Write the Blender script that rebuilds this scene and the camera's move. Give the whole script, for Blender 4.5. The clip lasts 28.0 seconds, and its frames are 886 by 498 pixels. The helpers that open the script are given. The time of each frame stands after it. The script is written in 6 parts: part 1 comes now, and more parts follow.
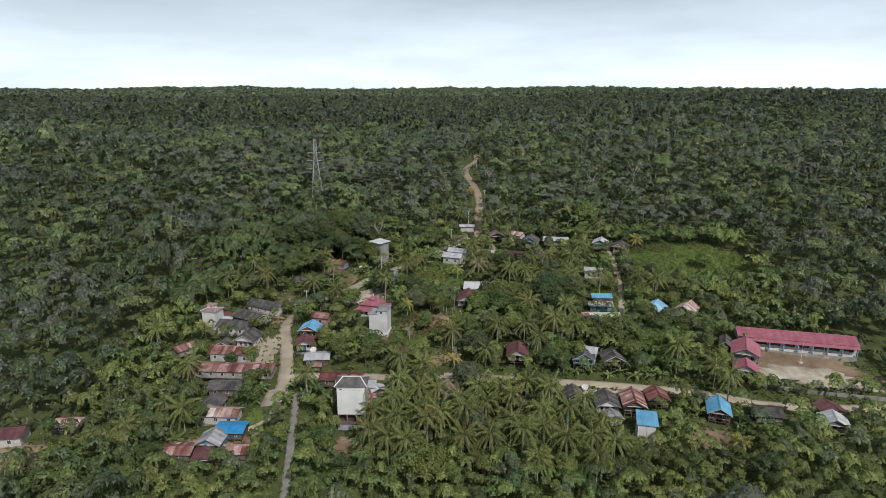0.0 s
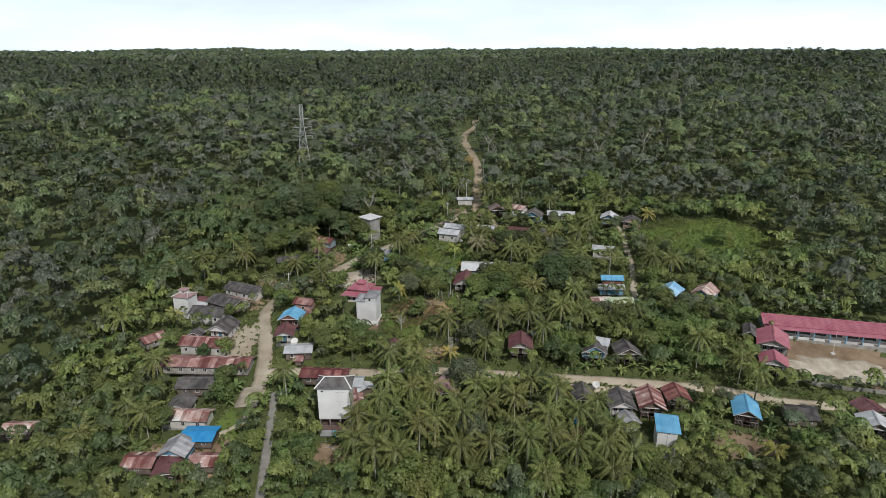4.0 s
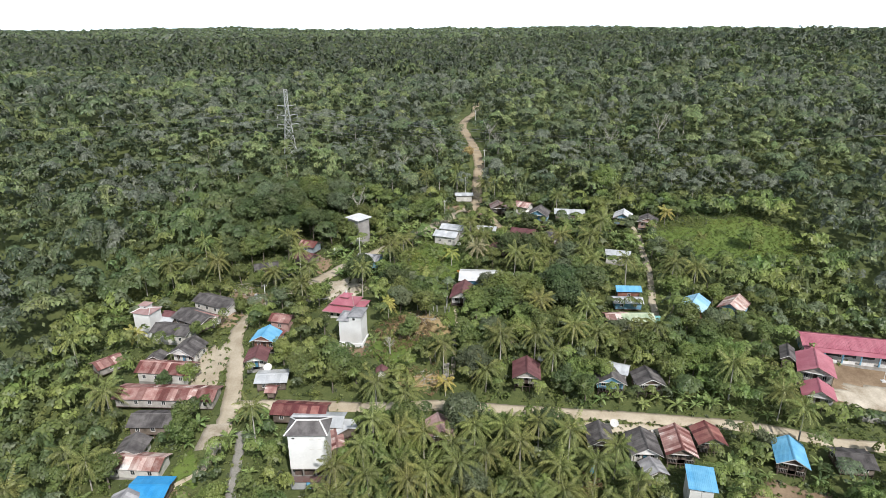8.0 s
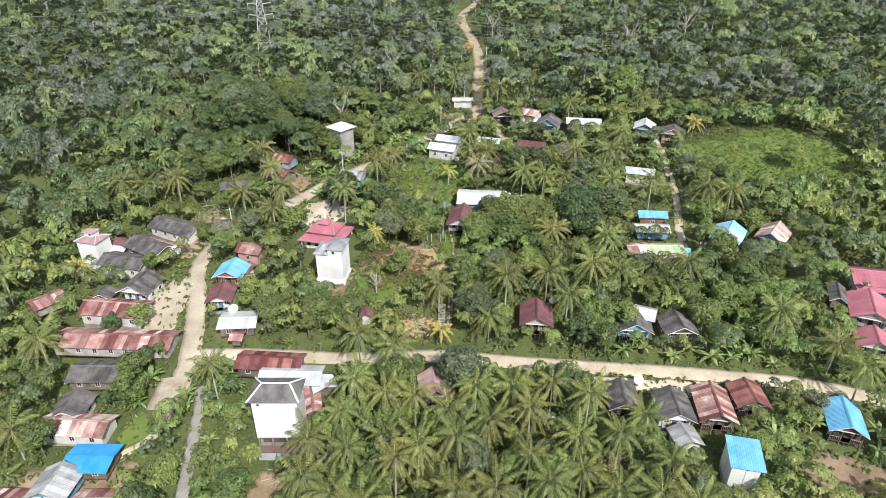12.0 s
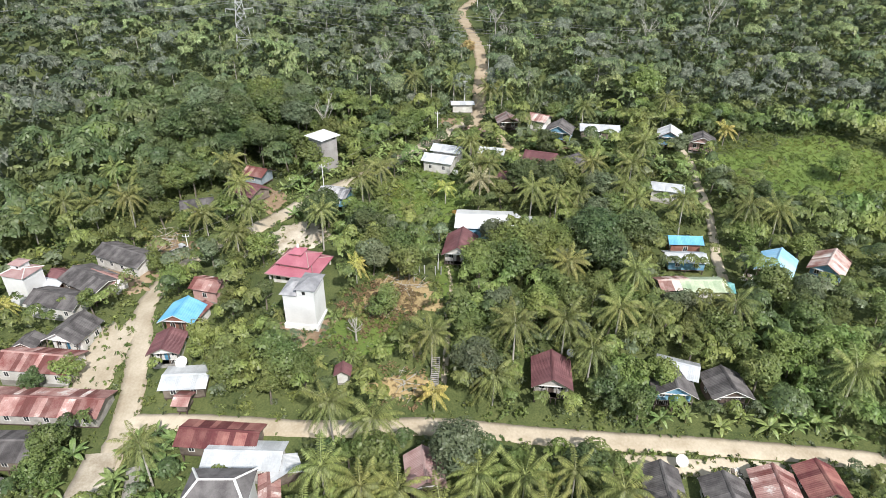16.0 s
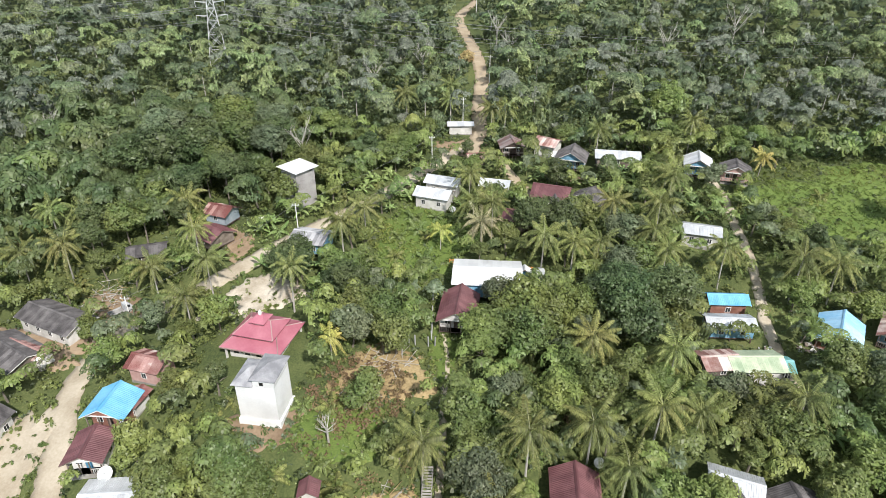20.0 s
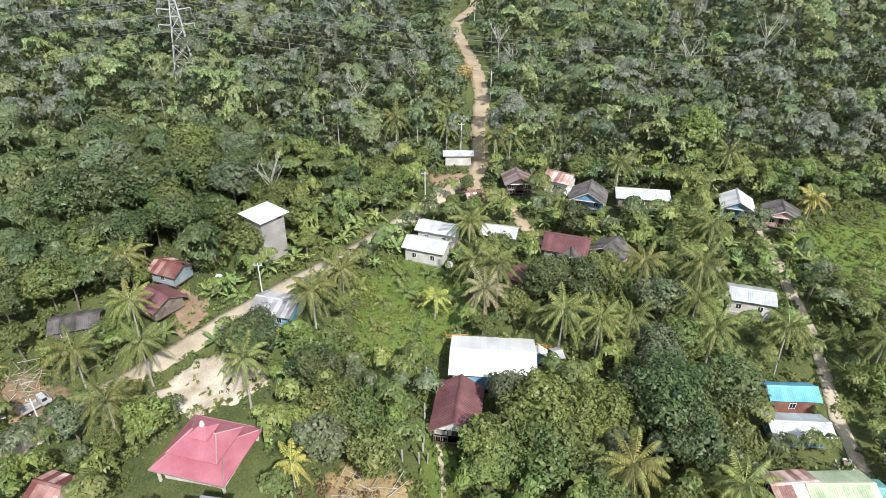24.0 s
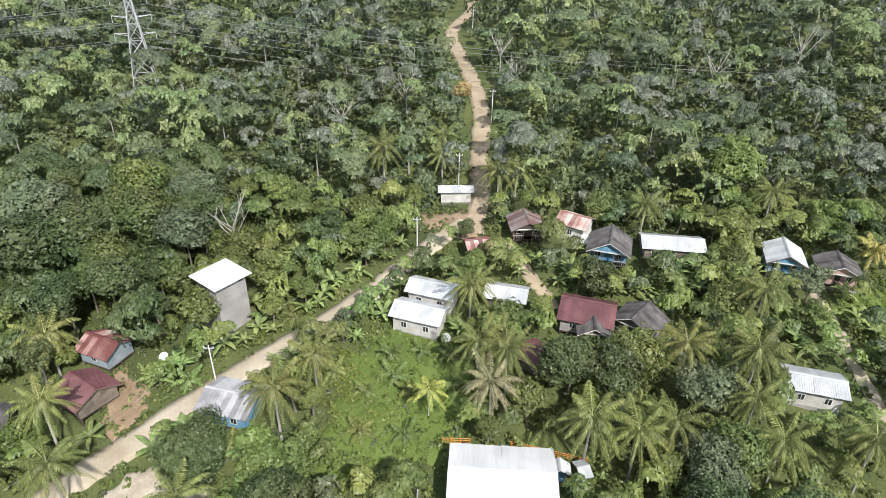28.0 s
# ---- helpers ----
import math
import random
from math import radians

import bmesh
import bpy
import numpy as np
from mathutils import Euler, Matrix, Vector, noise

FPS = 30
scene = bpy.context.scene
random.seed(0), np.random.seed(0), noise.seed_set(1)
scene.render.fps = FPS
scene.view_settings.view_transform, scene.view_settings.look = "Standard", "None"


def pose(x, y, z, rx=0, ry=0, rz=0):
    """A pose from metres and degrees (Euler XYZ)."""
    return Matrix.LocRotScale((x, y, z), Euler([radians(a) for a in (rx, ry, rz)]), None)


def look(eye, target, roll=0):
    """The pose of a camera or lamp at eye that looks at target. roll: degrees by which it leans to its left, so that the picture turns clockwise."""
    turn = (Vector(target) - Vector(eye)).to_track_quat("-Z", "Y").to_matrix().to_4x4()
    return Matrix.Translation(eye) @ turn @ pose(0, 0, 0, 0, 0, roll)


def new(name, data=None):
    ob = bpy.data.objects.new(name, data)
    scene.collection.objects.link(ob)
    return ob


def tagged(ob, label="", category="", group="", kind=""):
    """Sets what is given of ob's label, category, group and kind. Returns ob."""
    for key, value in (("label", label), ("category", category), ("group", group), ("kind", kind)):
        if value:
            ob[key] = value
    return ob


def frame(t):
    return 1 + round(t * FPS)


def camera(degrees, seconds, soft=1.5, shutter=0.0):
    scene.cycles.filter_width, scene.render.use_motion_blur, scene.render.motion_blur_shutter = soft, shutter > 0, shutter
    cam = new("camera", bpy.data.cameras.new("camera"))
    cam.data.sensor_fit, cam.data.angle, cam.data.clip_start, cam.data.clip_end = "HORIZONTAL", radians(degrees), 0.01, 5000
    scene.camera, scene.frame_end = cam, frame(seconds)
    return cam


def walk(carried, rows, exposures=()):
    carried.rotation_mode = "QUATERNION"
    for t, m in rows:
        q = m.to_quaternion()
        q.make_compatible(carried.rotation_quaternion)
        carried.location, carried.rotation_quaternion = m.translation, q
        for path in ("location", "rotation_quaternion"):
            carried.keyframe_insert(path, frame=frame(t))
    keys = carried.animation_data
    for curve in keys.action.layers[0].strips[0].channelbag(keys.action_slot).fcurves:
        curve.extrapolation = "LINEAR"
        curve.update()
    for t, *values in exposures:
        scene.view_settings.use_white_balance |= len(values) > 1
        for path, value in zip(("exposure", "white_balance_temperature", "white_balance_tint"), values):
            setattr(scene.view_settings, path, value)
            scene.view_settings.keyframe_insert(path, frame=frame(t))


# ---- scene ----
cam = camera(71.7, 28.0, 0.65)
PATH = [
    (0, (0.931, 0.368, 76.465), (0.832, 2.298, 75.95), -0.0),
    (0.5, (1.469, 2.276, 76.434), (1.365, 4.206, 75.919), -0.1),
    (1, (1.055, 4.372, 76.417), (0.956, 6.302, 75.902), -0.1),
    (1.5, (0.942, 6.562, 76.268), (0.844, 8.492, 75.753), -0.1),
    (2, (1.068, 9.081, 76.228), (0.969, 11.011, 75.712), -0.1),
    (2.5, (1.11, 11.506, 76.219), (1.011, 13.436, 75.704), -0.1),
    (3, (1.127, 14.175, 76.113), (1.028, 16.105, 75.598), -0.2),
    (3.5, (0.957, 16.96, 75.648), (0.861, 18.88, 75.095), -0.2),
    (4, (0.945, 19.975, 75.509), (0.852, 21.872, 74.884), -0.1),
    (4.5, (1.027, 22.803, 75.456), (0.933, 24.695, 74.813), -0.2),
    (6.5, (0.556, 34.17, 75.541), (0.47, 36.049, 74.86), -0.0),
    (7, (0.65, 37.001, 75.866), (0.563, 38.879, 75.183), -0.0),
    (7.5, (0.998, 40.063, 76.178), (0.907, 41.94, 75.493), -0.1),
    (8, (1.442, 42.858, 75.873), (1.346, 44.735, 75.189), -0.2),
    (8.5, (1.242, 45.75, 75.156), (1.149, 47.624, 74.463), -0.1),
    (9, (0.963, 48.649, 74.371), (0.875, 50.511, 73.646), -0.1),
    (9.5, (0.769, 51.69, 73.859), (0.684, 53.524, 73.067), 0.0),
    (10, (0.736, 54.599, 73.099), (0.652, 56.415, 72.265), 0.0),
    (10.5, (-0.048, 57.777, 72.512), (-0.12, 59.546, 71.58), 0.2),
    (11, (-0.23, 60.761, 71.964), (-0.298, 62.51, 70.997), 0.3),
    (11.5, (-0.237, 63.652, 71.497), (-0.305, 65.4, 70.528), 0.3),
    (12, (0.064, 66.52, 71.053), (-0.009, 68.268, 70.083), 0.3),
    (12.5, (0.456, 69.278, 70.651), (0.377, 71.025, 69.68), 0.2),
    (14.5, (0.341, 80.962, 68.122), (0.263, 82.708, 67.149), 0.2),
    (15, (0.466, 83.699, 67.528), (0.386, 85.444, 66.555), 0.1),
    (15.5, (0.399, 86.678, 66.726), (0.32, 88.424, 65.754), 0.1),
    (16, (0.325, 89.356, 66.149), (0.247, 91.102, 65.177), 0.2),
    (16.5, (0.27, 92.229, 65.697), (0.191, 93.975, 64.724), 0.1),
    (17, (0.199, 95.127, 65.427), (0.121, 96.873, 64.455), 0.1),
    (17.5, (0.143, 98.111, 65.389), (0.066, 99.858, 64.416), 0.1),
    (18, (0.158, 101.029, 65.372), (0.08, 102.775, 64.4), 0.1),
    (18.5, (0.061, 103.984, 65.197), (-0.015, 105.73, 64.226), 0.1),
    (19, (0.225, 106.901, 65.155), (0.147, 108.647, 64.184), -0.0),
    (19.5, (-0.138, 109.996, 64.96), (-0.21, 111.743, 63.99), 0.1),
    (20, (-0.321, 112.984, 65.076), (-0.39, 114.73, 64.103), 0.3),
    (20.5, (-0.379, 116.173, 64.993), (-0.447, 117.919, 64.02), 0.3),
    (21, (-0.499, 119.149, 65.001), (-0.565, 120.894, 64.027), 0.3),
    (21.5, (-0.332, 122.092, 65.008), (-0.401, 123.838, 64.034), 0.2),
    (23.5, (-1.137, 134.16, 64.638), (-1.192, 135.905, 63.663), 0.5),
    (24, (-1.35, 137.166, 64.863), (-1.402, 138.908, 63.883), 0.6),
    (24.5, (-1.41, 139.907, 64.981), (-1.462, 141.65, 64.0), 0.6),
    (25, (-1.566, 142.88, 65.083), (-1.615, 144.62, 64.098), 0.6),
    (25.5, (-2.049, 146.071, 65.072), (-2.089, 147.81, 64.084), 0.8),
    (26, (-2.159, 149.09, 65.04), (-2.197, 150.828, 64.051), 0.8),
    (26.5, (-2.147, 152.047, 64.811), (-2.186, 153.786, 63.823), 0.7),
    (27, (-2.21, 155.0, 64.727), (-2.247, 156.738, 63.739), 0.7),
    (27.5, (-2.252, 157.398, 64.827), (-2.286, 159.136, 63.839), 0.9),
    (28, (-2.386, 158.962, 64.988), (-2.417, 160.698, 63.995), 1.0),
]
EXPOSURES = [(0, -1.08), (3, -1.14), (4.5, -0.86), (7, -0.34), (9, -0.12), (10, 0.09), (12, 0.14), (18, 0.11), (24, 0.19), (28, 0.13)]
walk(cam, [(t, look(eye, target, roll)) for t, eye, target, roll in PATH], EXPOSURES)


# ---- world, sun, exposure ----
world = bpy.data.worlds.new("sky")
scene.world = world
world.use_nodes = True
wn, wl = world.node_tree.nodes, world.node_tree.links
bg = wn["Background"]
sky = wn.new("ShaderNodeTexSky")
sky.sky_type, sky.sun_disc = "NISHITA", False
sky.sun_elevation, sky.sun_rotation = radians(50), radians(155)
sky.air_density, sky.dust_density, sky.ozone_density = 1.0, 2.0, 1.0
coord, mapping = wn.new("ShaderNodeTexCoord"), wn.new("ShaderNodeMapping")
mapping.inputs["Scale"].default_value = (2.2, 2.2, 11.0)
clouds, cloud_ramp = wn.new("ShaderNodeTexNoise"), wn.new("ShaderNodeValToRGB")
clouds.inputs["Scale"].default_value, clouds.inputs["Detail"].default_value = 1.6, 7.0
cloud_ramp.color_ramp.elements[0].position, cloud_ramp.color_ramp.elements[1].position = 0.42, 0.66
cloud_ramp.color_ramp.elements[0].color = (0.72, 0.72, 0.72, 1)
cloud_mix = wn.new("ShaderNodeMix")
cloud_mix.data_type = "RGBA"
cloud_mix.inputs[7].default_value = (7.6, 8.8, 10.0, 1)
wl.new(coord.outputs["Generated"], mapping.inputs["Vector"])
wl.new(mapping.outputs["Vector"], clouds.inputs["Vector"])
wl.new(clouds.outputs["Fac"], cloud_ramp.inputs["Fac"])
wl.new(cloud_ramp.outputs["Color"], cloud_mix.inputs[0])
wl.new(sky.outputs["Color"], cloud_mix.inputs[6])
level, glow = wn.new("ShaderNodeSeparateXYZ"), wn.new("ShaderNodeMapRange")
glow.inputs["From Min"].default_value, glow.inputs["From Max"].default_value = 0.0, 0.22
glow.inputs["To Min"].default_value, glow.inputs["To Max"].default_value = 4.5, 1.0
scale_sky = wn.new("ShaderNodeVectorMath")
scale_sky.operation = "SCALE"
wl.new(coord.outputs["Generated"], level.inputs[0])
wl.new(level.outputs["Z"], glow.inputs["Value"])
wl.new(cloud_mix.outputs[2], scale_sky.inputs[0])
wl.new(glow.outputs[0], scale_sky.inputs["Scale"])
wl.new(scale_sky.outputs[0], bg.inputs["Color"])
bg.inputs["Strength"].default_value = 0.068
sun = new("sun", bpy.data.lights.new("sun", "SUN"))
sun.data.energy, sun.data.angle, sun.data.color = 5.0, radians(2), (1.0, 0.955, 0.9)
sun.matrix_world = look((120, -80, 200), (30, 100, 0))


# ---- materials ----
def material(name, a, b, scale=1.0, rough=0.8, metal=0.0, bump=0.25, spread=0.12, fine=9.0, through_light=0.0, island=0.0, stain=None, grain=0.55, shift=0.0, hue=0.0):
    """Two colours mixed by noise at two scales, a little different from object to object (spread) and from leaf to leaf (island)."""
    m = bpy.data.materials.new(name)
    m.use_nodes = True
    n, l = m.node_tree.nodes, m.node_tree.links
    p = n["Principled BSDF"]
    geo, info = n.new("ShaderNodeNewGeometry"), n.new("ShaderNodeObjectInfo")
    big, small = n.new("ShaderNodeTexNoise"), n.new("ShaderNodeTexNoise")
    big.inputs["Scale"].default_value, big.inputs["Detail"].default_value = scale, 3.0
    small.inputs["Scale"].default_value, small.inputs["Detail"].default_value = scale * fine, 4.0
    l.new(geo.outputs["Position"], big.inputs["Vector"])
    l.new(geo.outputs["Position"], small.inputs["Vector"])
    add = n.new("ShaderNodeMath")
    add.operation = "MULTIPLY_ADD"
    add.inputs[1].default_value = grain
    l.new(small.outputs["Fac"], add.inputs[0])
    half = n.new("ShaderNodeMath")
    half.operation = "MULTIPLY"
    half.inputs[1].default_value = 1.05 - grain
    l.new(big.outputs["Fac"], half.inputs[0])
    l.new(half.outputs[0], add.inputs[2])
    ramp = n.new("ShaderNodeValToRGB")
    ramp.color_ramp.elements[0].position, ramp.color_ramp.elements[1].position = 0.36, 0.68
    ramp.color_ramp.elements[0].color, ramp.color_ramp.elements[1].color = (*a, 1), (*b, 1)
    if stain:
        e = ramp.color_ramp.elements.new(0.78)
        e.color = (*stain, 1)
    mixed = add.outputs[0]
    if shift:
        off = n.new("ShaderNodeMapRange")
        off.inputs["To Min"].default_value, off.inputs["To Max"].default_value = -shift, shift
        l.new(info.outputs["Random"], off.inputs["Value"])
        plus = n.new("ShaderNodeMath")
        l.new(mixed, plus.inputs[0])
        l.new(off.outputs[0], plus.inputs[1])
        mixed = plus.outputs[0]
    l.new(mixed, ramp.inputs["Fac"])
    hsv = n.new("ShaderNodeHueSaturation")
    vary = n.new("ShaderNodeMapRange")
    vary.inputs["To Min"].default_value, vary.inputs["To Max"].default_value = 1 - spread, 1 + spread
    l.new(info.outputs["Random"], vary.inputs["Value"])
    value = vary.outputs[0]
    if island:
        leaf = n.new("ShaderNodeMapRange")
        leaf.inputs["To Min"].default_value, leaf.inputs["To Max"].default_value = 1 - island, 1 + island
        l.new(geo.outputs["Random Per Island"], leaf.inputs["Value"])
        both = n.new("ShaderNodeMath")
        both.operation = "MULTIPLY"
        l.new(vary.outputs[0], both.inputs[0])
        l.new(leaf.outputs[0], both.inputs[1])
        value = both.outputs[0]
    l.new(value, hsv.inputs["Value"])
    if hue:
        wide, turn = n.new("ShaderNodeTexNoise"), n.new("ShaderNodeMapRange")
        wide.inputs["Scale"].default_value, wide.inputs["Detail"].default_value = 0.09, 2.0
        l.new(geo.outputs["Position"], wide.inputs["Vector"])
        turn.inputs["From Min"].default_value, turn.inputs["From Max"].default_value = 0.25, 0.75
        turn.inputs["To Min"].default_value, turn.inputs["To Max"].default_value = 0.5 - hue * 1.25, 0.5 + hue * 0.75
        l.new(wide.outputs["Fac"], turn.inputs["Value"])
        l.new(turn.outputs[0], hsv.inputs["Hue"])
        hsv.inputs["Saturation"].default_value = 0.92
    l.new(ramp.outputs["Color"], hsv.inputs["Color"])
    l.new(hsv.outputs["Color"], p.inputs["Base Color"])
    p.inputs["Roughness"].default_value, p.inputs["Metallic"].default_value = rough, metal
    if bump:
        bm_ = n.new("ShaderNodeBump")
        bm_.inputs["Strength"].default_value, bm_.inputs["Distance"].default_value = bump, 0.05
        l.new(small.outputs["Fac"], bm_.inputs["Height"])
        l.new(bm_.outputs["Normal"], p.inputs["Normal"])
    if through_light:
        tr, mix = n.new("ShaderNodeBsdfTranslucent"), n.new("ShaderNodeMixShader")
        l.new(hsv.outputs["Color"], tr.inputs["Color"])
        mix.inputs[0].default_value = through_light
        l.new(p.outputs[0], mix.inputs[1])
        l.new(tr.outputs[0], mix.inputs[2])
        l.new(mix.outputs[0], n["Material Output"].inputs["Surface"])
    return m


def leaf_material(name, a, b, scale=0.17, island=0.38, spread=0.22):
    return material(name, a, b, scale=scale, rough=0.48, bump=0, spread=spread, fine=7, through_light=0.22, island=island, hue=0.035)


ROOF = {
    "grey": material("asbestos_grey", (0.06, 0.054, 0.056), (0.15, 0.14, 0.14), 0.7, 0.85, spread=0.2, grain=0.25, shift=0.06),
    "greylt": material("asbestos_light", (0.25, 0.25, 0.27), (0.45, 0.45, 0.47), 0.7, 0.7, spread=0.2, grain=0.25, shift=0.1),
    "rust": material("rusty_sheet", (0.2, 0.066, 0.06), (0.38, 0.24, 0.22), 0.45, 0.8, spread=0.35, stain=(0.55, 0.5, 0.48), grain=0.25, shift=0.16),
    "rustlt": material("rusty_pale_sheet", (0.28, 0.12, 0.1), (0.55, 0.45, 0.42), 0.5, 0.75, spread=0.3, stain=(0.6, 0.58, 0.56), grain=0.25, shift=0.16),
    "rustgrey": material("rust_grey_sheet", (0.16, 0.08, 0.07), (0.2, 0.18, 0.18), 0.3, 0.8, spread=0.3, grain=0.25, shift=0.12),
    "maroon": material("maroon_sheet", (0.12, 0.045, 0.052), (0.19, 0.085, 0.092), 0.5, 0.6, spread=0.14, grain=0.25, shift=0.03),
    "maroonr": material("maroon_rusty", (0.16, 0.04, 0.045), (0.3, 0.14, 0.12), 0.5, 0.7, spread=0.3, grain=0.25, shift=0.14),
    "pink": material("pink_red_sheet", (0.37, 0.11, 0.155), (0.47, 0.18, 0.225), 0.35, 0.5, spread=0.05, grain=0.25, shift=0.03),
    "pinkgrey": material("faded_pink_sheet", (0.3, 0.17, 0.17), (0.42, 0.3, 0.29), 0.5, 0.7, spread=0.15, grain=0.25, shift=0.1),
    "blue": material("blue_sheet", (0.10, 0.36, 0.62), (0.2, 0.5, 0.74), 0.4, 0.5, spread=0.06, grain=0.25, shift=0.03),
    "bluedeep": material("blue_tarpaulin", (0.02, 0.26, 0.6), (0.06, 0.36, 0.7), 0.4, 0.45, spread=0.06, grain=0.25, shift=0.03),
    "ltblue": material("pale_blue_sheet", (0.2, 0.46, 0.72), (0.42, 0.64, 0.82), 0.25, 0.45, spread=0.1, grain=0.25, shift=0.03),
    "green": material("pale_green_sheet", (0.32, 0.42, 0.28), (0.62, 0.66, 0.5), 0.35, 0.6, spread=0.08, grain=0.25, shift=0.05),
    "teal": material("teal_sheet", (0.12, 0.35, 0.36), (0.25, 0.5, 0.5), 0.4, 0.6, grain=0.25, shift=0.03),
    "zinc": material("zinc_sheet", (0.46, 0.48, 0.51), (0.68, 0.7, 0.73), 0.4, 0.42, 0.15, spread=0.08, grain=0.25, shift=0.03),
    "white": material("white_sheet", (0.62, 0.63, 0.65), (0.74, 0.75, 0.76), 0.4, 0.45, spread=0.03, grain=0.25, shift=0.03),
}
WALL = {
    "white": material("white_plaster", (0.5, 0.48, 0.45), (0.74, 0.73, 0.71), 0.6, 0.85, grain=0.25, shift=0.03),
    "paint": material("bright_white_paint", (0.66, 0.66, 0.66), (0.78, 0.78, 0.78), 0.35, 0.7, bump=0.1, grain=0.25, shift=0.03),
    "whitelap": material("white_boards", (0.55, 0.53, 0.52), (0.72, 0.7, 0.68), 0.8, 0.8, grain=0.25, shift=0.03),
    "wood": material("weathered_wood", (0.10, 0.08, 0.065), (0.24, 0.2, 0.17), 0.9, 0.9, grain=0.25, shift=0.03),
    "greywood": material("grey_boards", (0.24, 0.225, 0.21), (0.44, 0.42, 0.4), 0.8, 0.9, grain=0.25, shift=0.03),
    "greyplank": material("grey_planks", (0.3, 0.3, 0.31), (0.5, 0.5, 0.5), 0.8, 0.85, grain=0.25, shift=0.03),
    "dark": material("dark_wood", (0.05, 0.035, 0.03), (0.13, 0.095, 0.08), 0.9, 0.9, grain=0.25, shift=0.03),
    "brick": material("red_brick", (0.2, 0.085, 0.06), (0.34, 0.17, 0.13), 1.2, 0.9, grain=0.25, shift=0.03),
    "pinkw": material("pinkish_plaster", (0.42, 0.24, 0.22), (0.56, 0.38, 0.35), 0.8, 0.85, grain=0.25, shift=0.03),
    "bluew": material("sky_blue_boards", (0.1, 0.27, 0.45), (0.26, 0.46, 0.6), 0.7, 0.7, grain=0.25, shift=0.03),
    "bluegrey": material("blue_grey_boards", (0.22, 0.28, 0.33), (0.38, 0.43, 0.47), 0.7, 0.8, grain=0.25, shift=0.03),
    "school": material("school_white", (0.56, 0.55, 0.55), (0.74, 0.73, 0.72), 0.5, 0.8, grain=0.25, shift=0.03),
    "board": material("grey_tower_boards", (0.27, 0.255, 0.25), (0.4, 0.385, 0.38), 0.35, 0.9, spread=0.05, grain=0.4),
    "concrete": material("raw_concrete", (0.24, 0.225, 0.21), (0.4, 0.385, 0.365), 0.6, 0.9, spread=0.14, grain=0.25, shift=0.03),
}
TRIM = material("white_trim", (0.68, 0.67, 0.66), (0.8, 0.79, 0.78), 1.0, 0.7)
DARK = material("dark_opening", (0.012, 0.012, 0.013), (0.03, 0.03, 0.03), 1.0, 0.4, bump=0)
GLASS = material("dark_window_glass", (0.02, 0.025, 0.03), (0.05, 0.055, 0.06), 1.0, 0.12, bump=0)
DOOR = material("painted_door", (0.05, 0.18, 0.3), (0.1, 0.26, 0.4), 1.0, 0.6)
DIRT = material("sandy_road", (0.38, 0.315, 0.23), (0.58, 0.51, 0.405), 0.22, 0.95, bump=0.18, grain=0.3, fine=12)
PALE = material("pale_stone_yard", (0.34, 0.285, 0.215), (0.64, 0.58, 0.49), 0.3, 0.95, bump=0.18, grain=0.3, fine=10)
BROWN = material("brown_earth", (0.19, 0.128, 0.08), (0.37, 0.275, 0.185), 0.25, 0.95, bump=0.18, grain=0.3, fine=10)
TAN = material("tan_track", (0.32, 0.25, 0.17), (0.5, 0.41, 0.3), 0.25, 0.95, bump=0.18, grain=0.3, fine=10)
CONCRETE = material("grey_concrete_path", (0.24, 0.23, 0.21), (0.4, 0.38, 0.35), 0.4, 0.9)
STEEL = material("galvanised_steel", (0.42, 0.43, 0.44), (0.58, 0.59, 0.6), 1.0, 0.5, 0.3)
WIRE = material("grey_cable", (0.2, 0.205, 0.21), (0.3, 0.305, 0.31), 1.0, 0.6, bump=0)
BARK = material("bark", (0.1, 0.085, 0.07), (0.26, 0.23, 0.19), 1.5, 0.95)
PALEBARK = material("pale_bark", (0.32, 0.3, 0.27), (0.5, 0.48, 0.44), 1.5, 0.9)
ORANGE = material("orange_fence_paint", (0.55, 0.2, 0.04), (0.66, 0.28, 0.07), 1.0, 0.7)
GROUND = material("grass_and_soil", (0.04, 0.062, 0.018), (0.13, 0.15, 0.05), 0.16, 0.95, bump=0.9, fine=22, stain=(0.2, 0.15, 0.075))
GRASS = material("bright_grass", (0.07, 0.12, 0.02), (0.165, 0.22, 0.05), 0.18, 0.9, bump=0.9, fine=22, stain=(0.2, 0.19, 0.07))
DRY = material("dry_cut_grass", (0.26, 0.19, 0.09), (0.5, 0.38, 0.2), 0.3, 0.95, bump=0.6, fine=10)
LEAF = [
    leaf_material("leaf_dark", (0.045, 0.078, 0.024), (0.115, 0.162, 0.054), island=0.27),
    leaf_material("leaf_green", (0.074, 0.12, 0.027), (0.18, 0.23, 0.062), island=0.27),
    leaf_material("leaf_light", (0.11, 0.172, 0.032), (0.242, 0.31, 0.078), island=0.27),
    leaf_material("leaf_grey", (0.08, 0.116, 0.056), (0.175, 0.22, 0.115), island=0.27),
]
# bluer copies of LEAF, with some distance haze put into the colours
FOREST_LEAF = [
    leaf_material("forest_leaf_dark", (0.036, 0.06, 0.031), (0.095, 0.13, 0.066), island=0.4),
    leaf_material("forest_leaf_green", (0.058, 0.096, 0.04), (0.148, 0.192, 0.086), island=0.4),
    leaf_material("forest_leaf_light", (0.09, 0.145, 0.042), (0.21, 0.265, 0.102), island=0.4),
    leaf_material("forest_leaf_grey", (0.078, 0.1, 0.07), (0.165, 0.192, 0.138), island=0.4),
]
